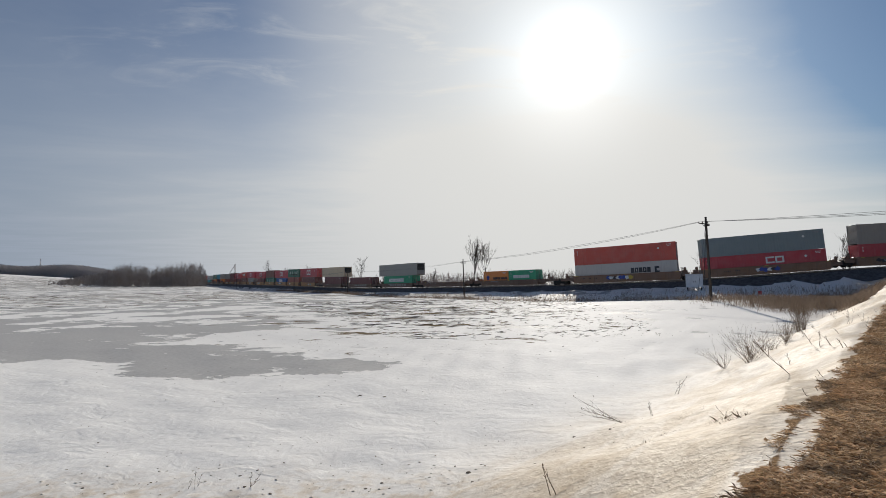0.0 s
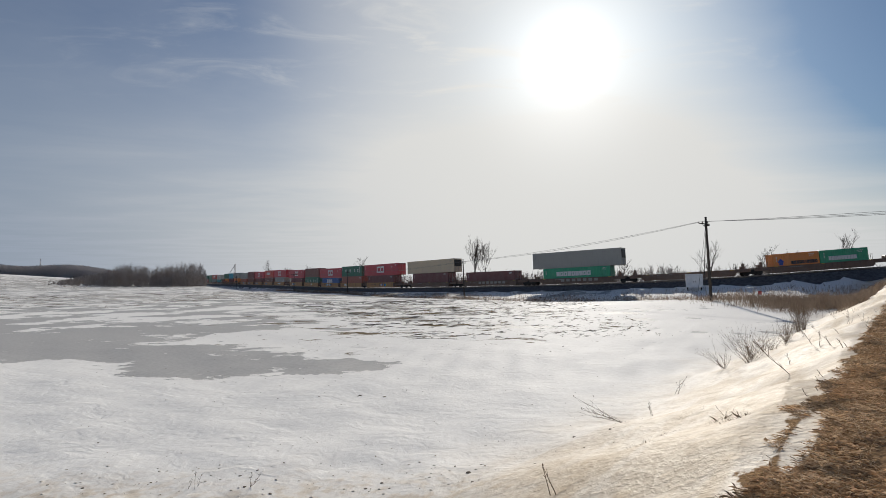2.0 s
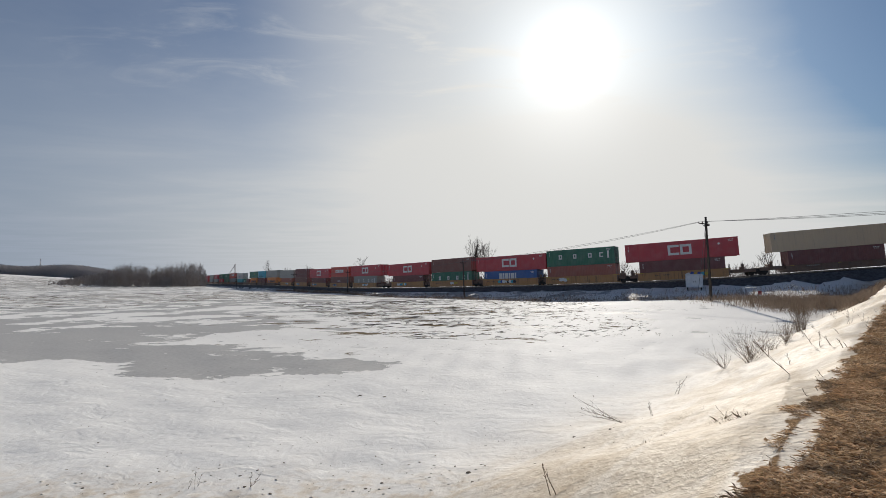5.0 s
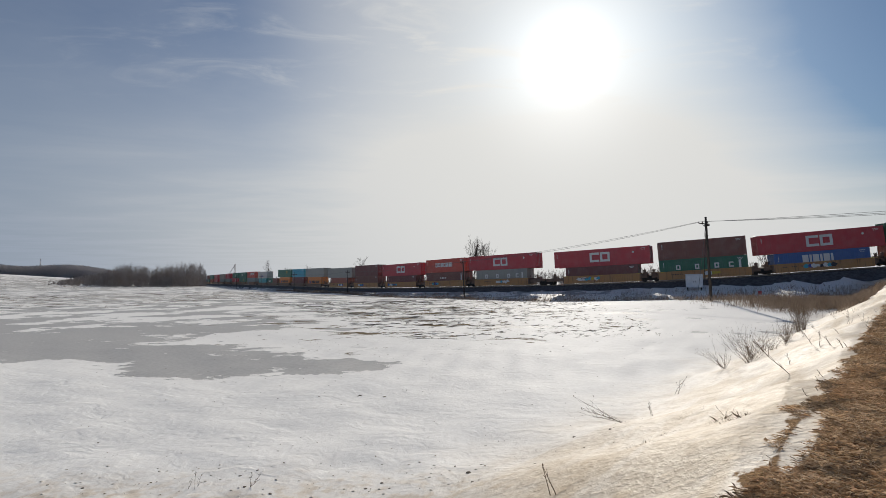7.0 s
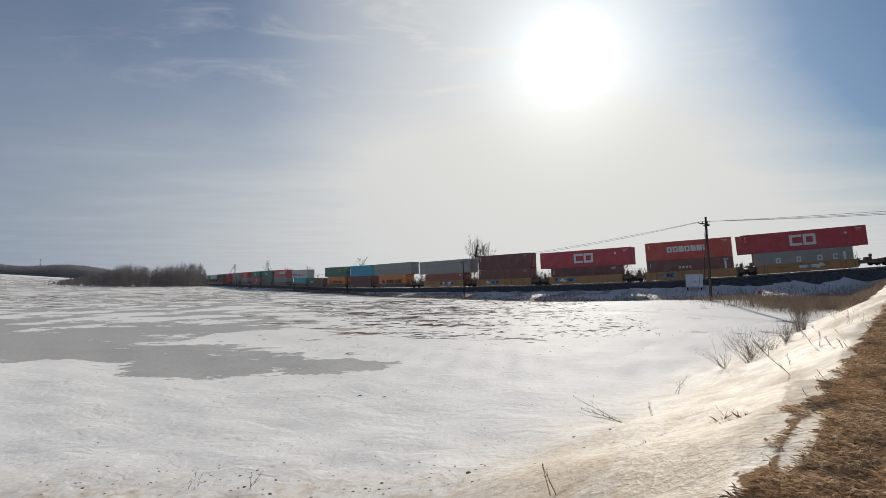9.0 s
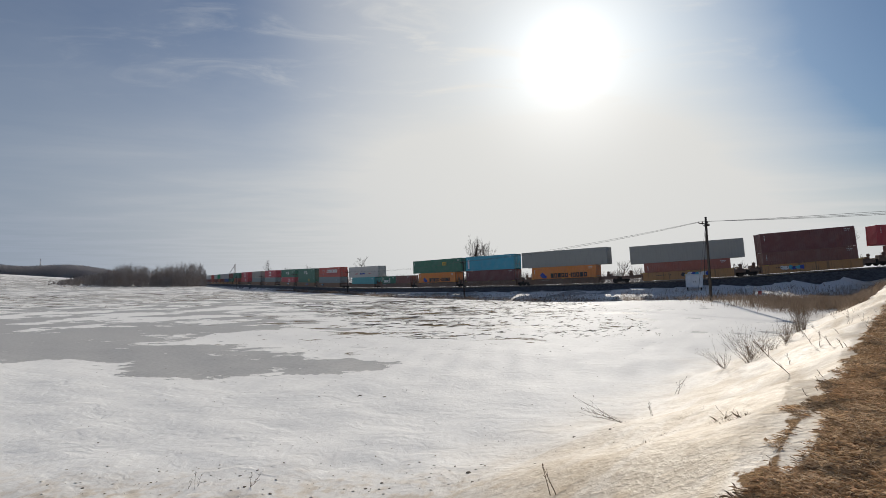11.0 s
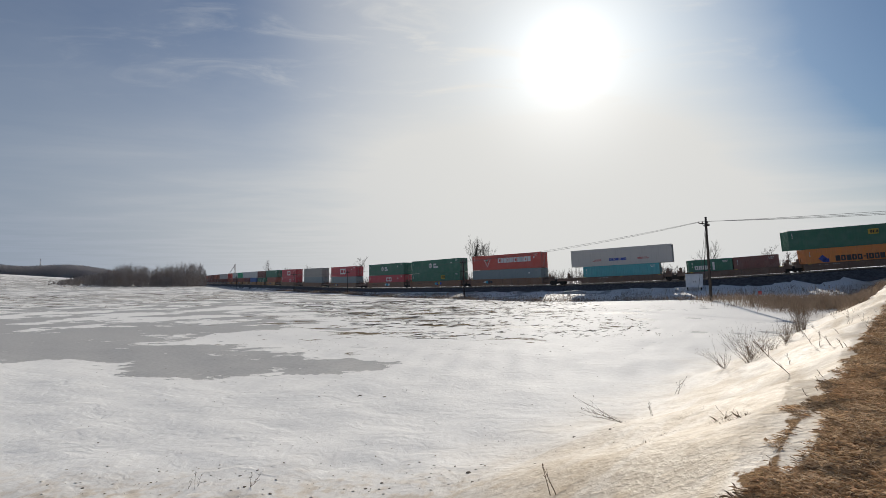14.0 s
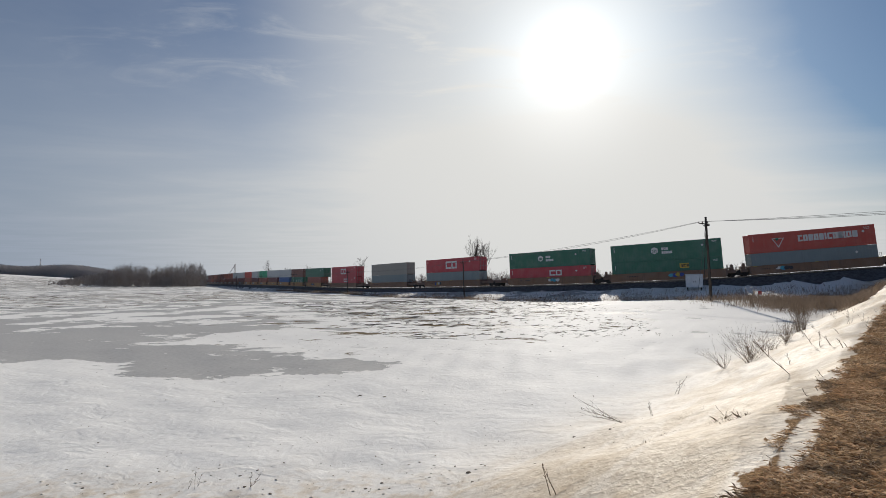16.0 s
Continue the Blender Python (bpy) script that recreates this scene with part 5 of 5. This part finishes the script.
for k, (x, y, h) in enumerate(((4.95, 6.75, 0.20), (5.3, 7.0, 0.16), (5.6, 7.3, 0.22), (5.9, 7.5, 0.13), (6.6, 8.35, 0.2), (10.2, 13.4, 0.6), (10.0, 12.5, 0.5))):
    shrub(x, y, h, 640 + k, 1 if h < 0.3 else 2, "cut dry stem poking out of the snow", 0.15, False, (-0.55, 0.1), 0.0055, "weed_stem", "stem", "cut stems on the slope")
rnd = random.Random(61)
for k in range(5):
    along = rnd.uniform(12.0, 20)
    d = rnd.uniform(1.0, 2.6)
    shrub(0.701 * along - 0.713 * d, 0.713 * along + 0.701 * d, rnd.uniform(0.15, 0.42), 70 + k, rnd.choice((1, 1, 2)), "cut dry stem poking out of the snow", 0.3, False, (-0.35, 0.1), rnd.uniform(0.006, 0.010), "weed_stem", "stem", "cut stems on the slope")
for k in range(16):
    along = rnd.uniform(17.0, 40)
    d = rnd.uniform(0.9, 3.8)
    shrub(0.701 * along - 0.713 * d, 0.713 * along + 0.701 * d, rnd.uniform(0.2, 0.55), 140 + k, rnd.choice((2, 2, 3)), "thin dry weed stems poking out of the snow", 0.45, False, (-0.3, 0.1), rnd.uniform(0.003, 0.005), "weed_stem", "stem", "cut stems on the slope")


def clod(x, y, size, seed, mat, label, name, category, group):
    """A rough lump: a small uneven stone or snow crust."""
    rnd = random.Random(seed)
    bm = bmesh.new()
    bmesh.ops.create_icosphere(bm, subdivisions=2, radius=1.0)
    off = Vector((rnd.uniform(0, 50), rnd.uniform(0, 50), 0))
    for v in bm.verts:
        v.co *= 1 + 0.45 * noise.noise(v.co * 1.3 + off)
        v.co = Vector((v.co.x * size, v.co.y * size * rnd.uniform(0.98, 1.0) * 0.8, v.co.z * size * 0.38))
    me = bpy.data.meshes.new(name)
    bm.to_mesh(me)
    bm.free()
    me.materials.append(mat)
    ob = new(name, me)
    ob.location = (x, y, ground_at(x, y) + size * 0.04)
    return tagged(ob, label, category, group)


STUBBLE = plain("wet stubble", (0.10, 0.075, 0.05), (0.22, 0.17, 0.115), 3.0, 0.9, sheen=0.0)
CRUST = plain("dirty snow crust", (0.55, 0.48, 0.38), (0.78, 0.73, 0.65), 8.0, 0.6)
STONE = plain("frozen earth", (0.13, 0.10, 0.075), (0.24, 0.19, 0.14), 9.0, 0.9)
rnd = random.Random(77)
for k in range(90):
    x, y = rnd.uniform(-7.4, 0.8), rnd.uniform(7.9, 9.4)
    clod(x, y, rnd.uniform(0.008, 0.034), 100 + k, STONE if rnd.random() < 0.13 else CRUST, "small dirty lump lying on the snow", "snow_clod", "clod", "lumps on the snow")
for k, (x, y) in enumerate(((-1.82, 14.7), (3.2, 9.5), (2.6, 9.9), (0.4, 8.6), (4.6, 22.5), (5.0, 22.9), (6.0, 24.5), (2.2, 25.6), (-2.6, 15.0))):
    clod(x, y, rnd.uniform(0.03, 0.055), 200 + k, STONE, "dark clod of earth lying on the snow", "earth_clod", "clod", "clods on the field")

# stubble ridges that stand out of the thin snow
rnd = random.Random(91)
ridges = Soup()
pts = []
while len(pts) < 1700:
    y = 28 + 52 * rnd.random() ** 1.2
    x = rnd.uniform(-30, 24)
    if x > 14 + (y - 28) * 0.15 or x < -2 - (y - 28) * 0.5:
        continue
    patchy = noise.noise(Vector((x * 0.09, y * 0.13, 2.2))) + 0.6 * noise.noise(Vector((x * 0.35, y * 0.5, 5.2)))
    if patchy + rnd.uniform(-0.7, 0.7) < 0.10:
        continue
    pts.append((x, y))
for k in range(800):
    y = rnd.uniform(70, 170)
    x = -rnd.uniform(0.35, 0.95) * y
    if noise.noise(Vector((x * 0.05, y * 0.07, 4.2))) + rnd.uniform(-0.3, 0.3) > 0.05:
        pts.append((x, y))
zs = ground(np.array([p[0] for p in pts]), np.array([p[1] for p in pts]))
for (x, y), z in zip(pts, zs):
    turn = (0.05 if x < 4 else 0.9) + rnd.gauss(0, 0.35)
    reach = (0.1 + 0.9 * rnd.random() ** 2) * (0.6 + y / 110)
    tall = rnd.uniform(0.010, 0.032) * (0.6 + y / 90)
    dx, dy = math.cos(turn) * reach, math.sin(turn) * reach
    bend_ = rnd.gauss(0, 0.1)
    ridges.tube([(x - dx, y - dy, z - 0.01), (x - dx * 0.3 + bend_, y - dy * 0.3, z + tall * 0.3), (x + dx * 0.4 + bend_, y + dy * 0.4, z + tall * 0.25), (x + dx, y + dy, z - 0.01)], [0.005, tall, tall * 0.8, 0.005], 4, cap=False)
tagged(new("stubble", ridges.mesh("stubble", STUBBLE)), "dark crop stubble and clods showing through snow", "stubble", kind="stuff")


def marker_stake(x, y):
    """A low stake with a red reflector plate."""
    stake = new("marker_stake")
    stake.location = (x, y, ground_at(x, y))
    tagged(stake, "short stake with a red marker plate among weeds", "marker")
    part("stake", Soup().box(-0.03, 0.03, -0.03, 0.03, -0.1, 0.95, 0.008), GALV, stake)
    part("plate", Soup().box(-0.24, 0.24, -0.05, -0.03, 0.5, 0.95, 0.008), SIGN_RED, stake, "red reflector plate")


marker_stake(40.0, 61.0)


def grass_tuft(x, y, seed, count, reach):
    """A flattened tuft of dead grass in a thawed hollow."""
    rnd = random.Random(seed)
    so = Soup()
    for _ in range(count):
        px, py = x + rnd.gauss(0, reach), y + rnd.gauss(0, reach * 0.45)
        blade(so, px, py, ground_at(px, py), rnd.uniform(0.015, 0.06), 0.07, 0.0018, rnd)
    return tagged(new("grass_tuft", so.mesh("grass_tuft", WEED)), "flattened tuft of brown dead grass in snow", "grass", "tufts on the slope")


for k, (x, y, n, reach) in enumerate(((3.9, 6.85, 130, 0.10), (3.75, 6.3, 110, 0.10), (4.1, 8.2, 40, 0.15), (3.3, 7.4, 30, 0.12), (6.6, 8.9, 60, 0.2), (2.6, 6.6, 30, 0.1))):
    grass_tuft(x, y, 300 + k, n, reach)

# blown leaf bits and seed husks on the snow
rnd = random.Random(95)
litter = Soup()
for k in range(420):
    y = 8.2 + 34 * rnd.random() ** 1.6
    x = rnd.uniform(-0.75, 0.42) * y
    if -0.713 * x + 0.701 * y < 3.0:
        continue
    z = ground_at(x, y)
    r = rnd.uniform(0.006, 0.022) * (0.8 + y / 40)
    t = rnd.uniform(0, 6.283)
    ring = [(x + math.cos(t + a) * r * f, y + math.sin(t + a) * r * f, z + 0.006 + 0.35 * r * (n % 2)) for n, (a, f) in enumerate(((0, 1.6), (1.2, 0.7), (2.4, 0.9), (3.4, 1.4), (4.8, 0.7)))]
    litter.quad(*ring)
tagged(new("leaf_litter", litter.mesh("leaf_litter", STUBBLE)), "tiny dark leaf bits blown onto the snow", "litter", kind="stuff")


# ---------------------------------------------------------------- what moves
def motions():
    """The train runs along the line at a steady pace."""
    for thing, place, lift in MOVING:
        walk(thing, [(t * 0.5, on_line(SPEED * t * 0.5 - place, lift)) for t in range(33)])


motions()
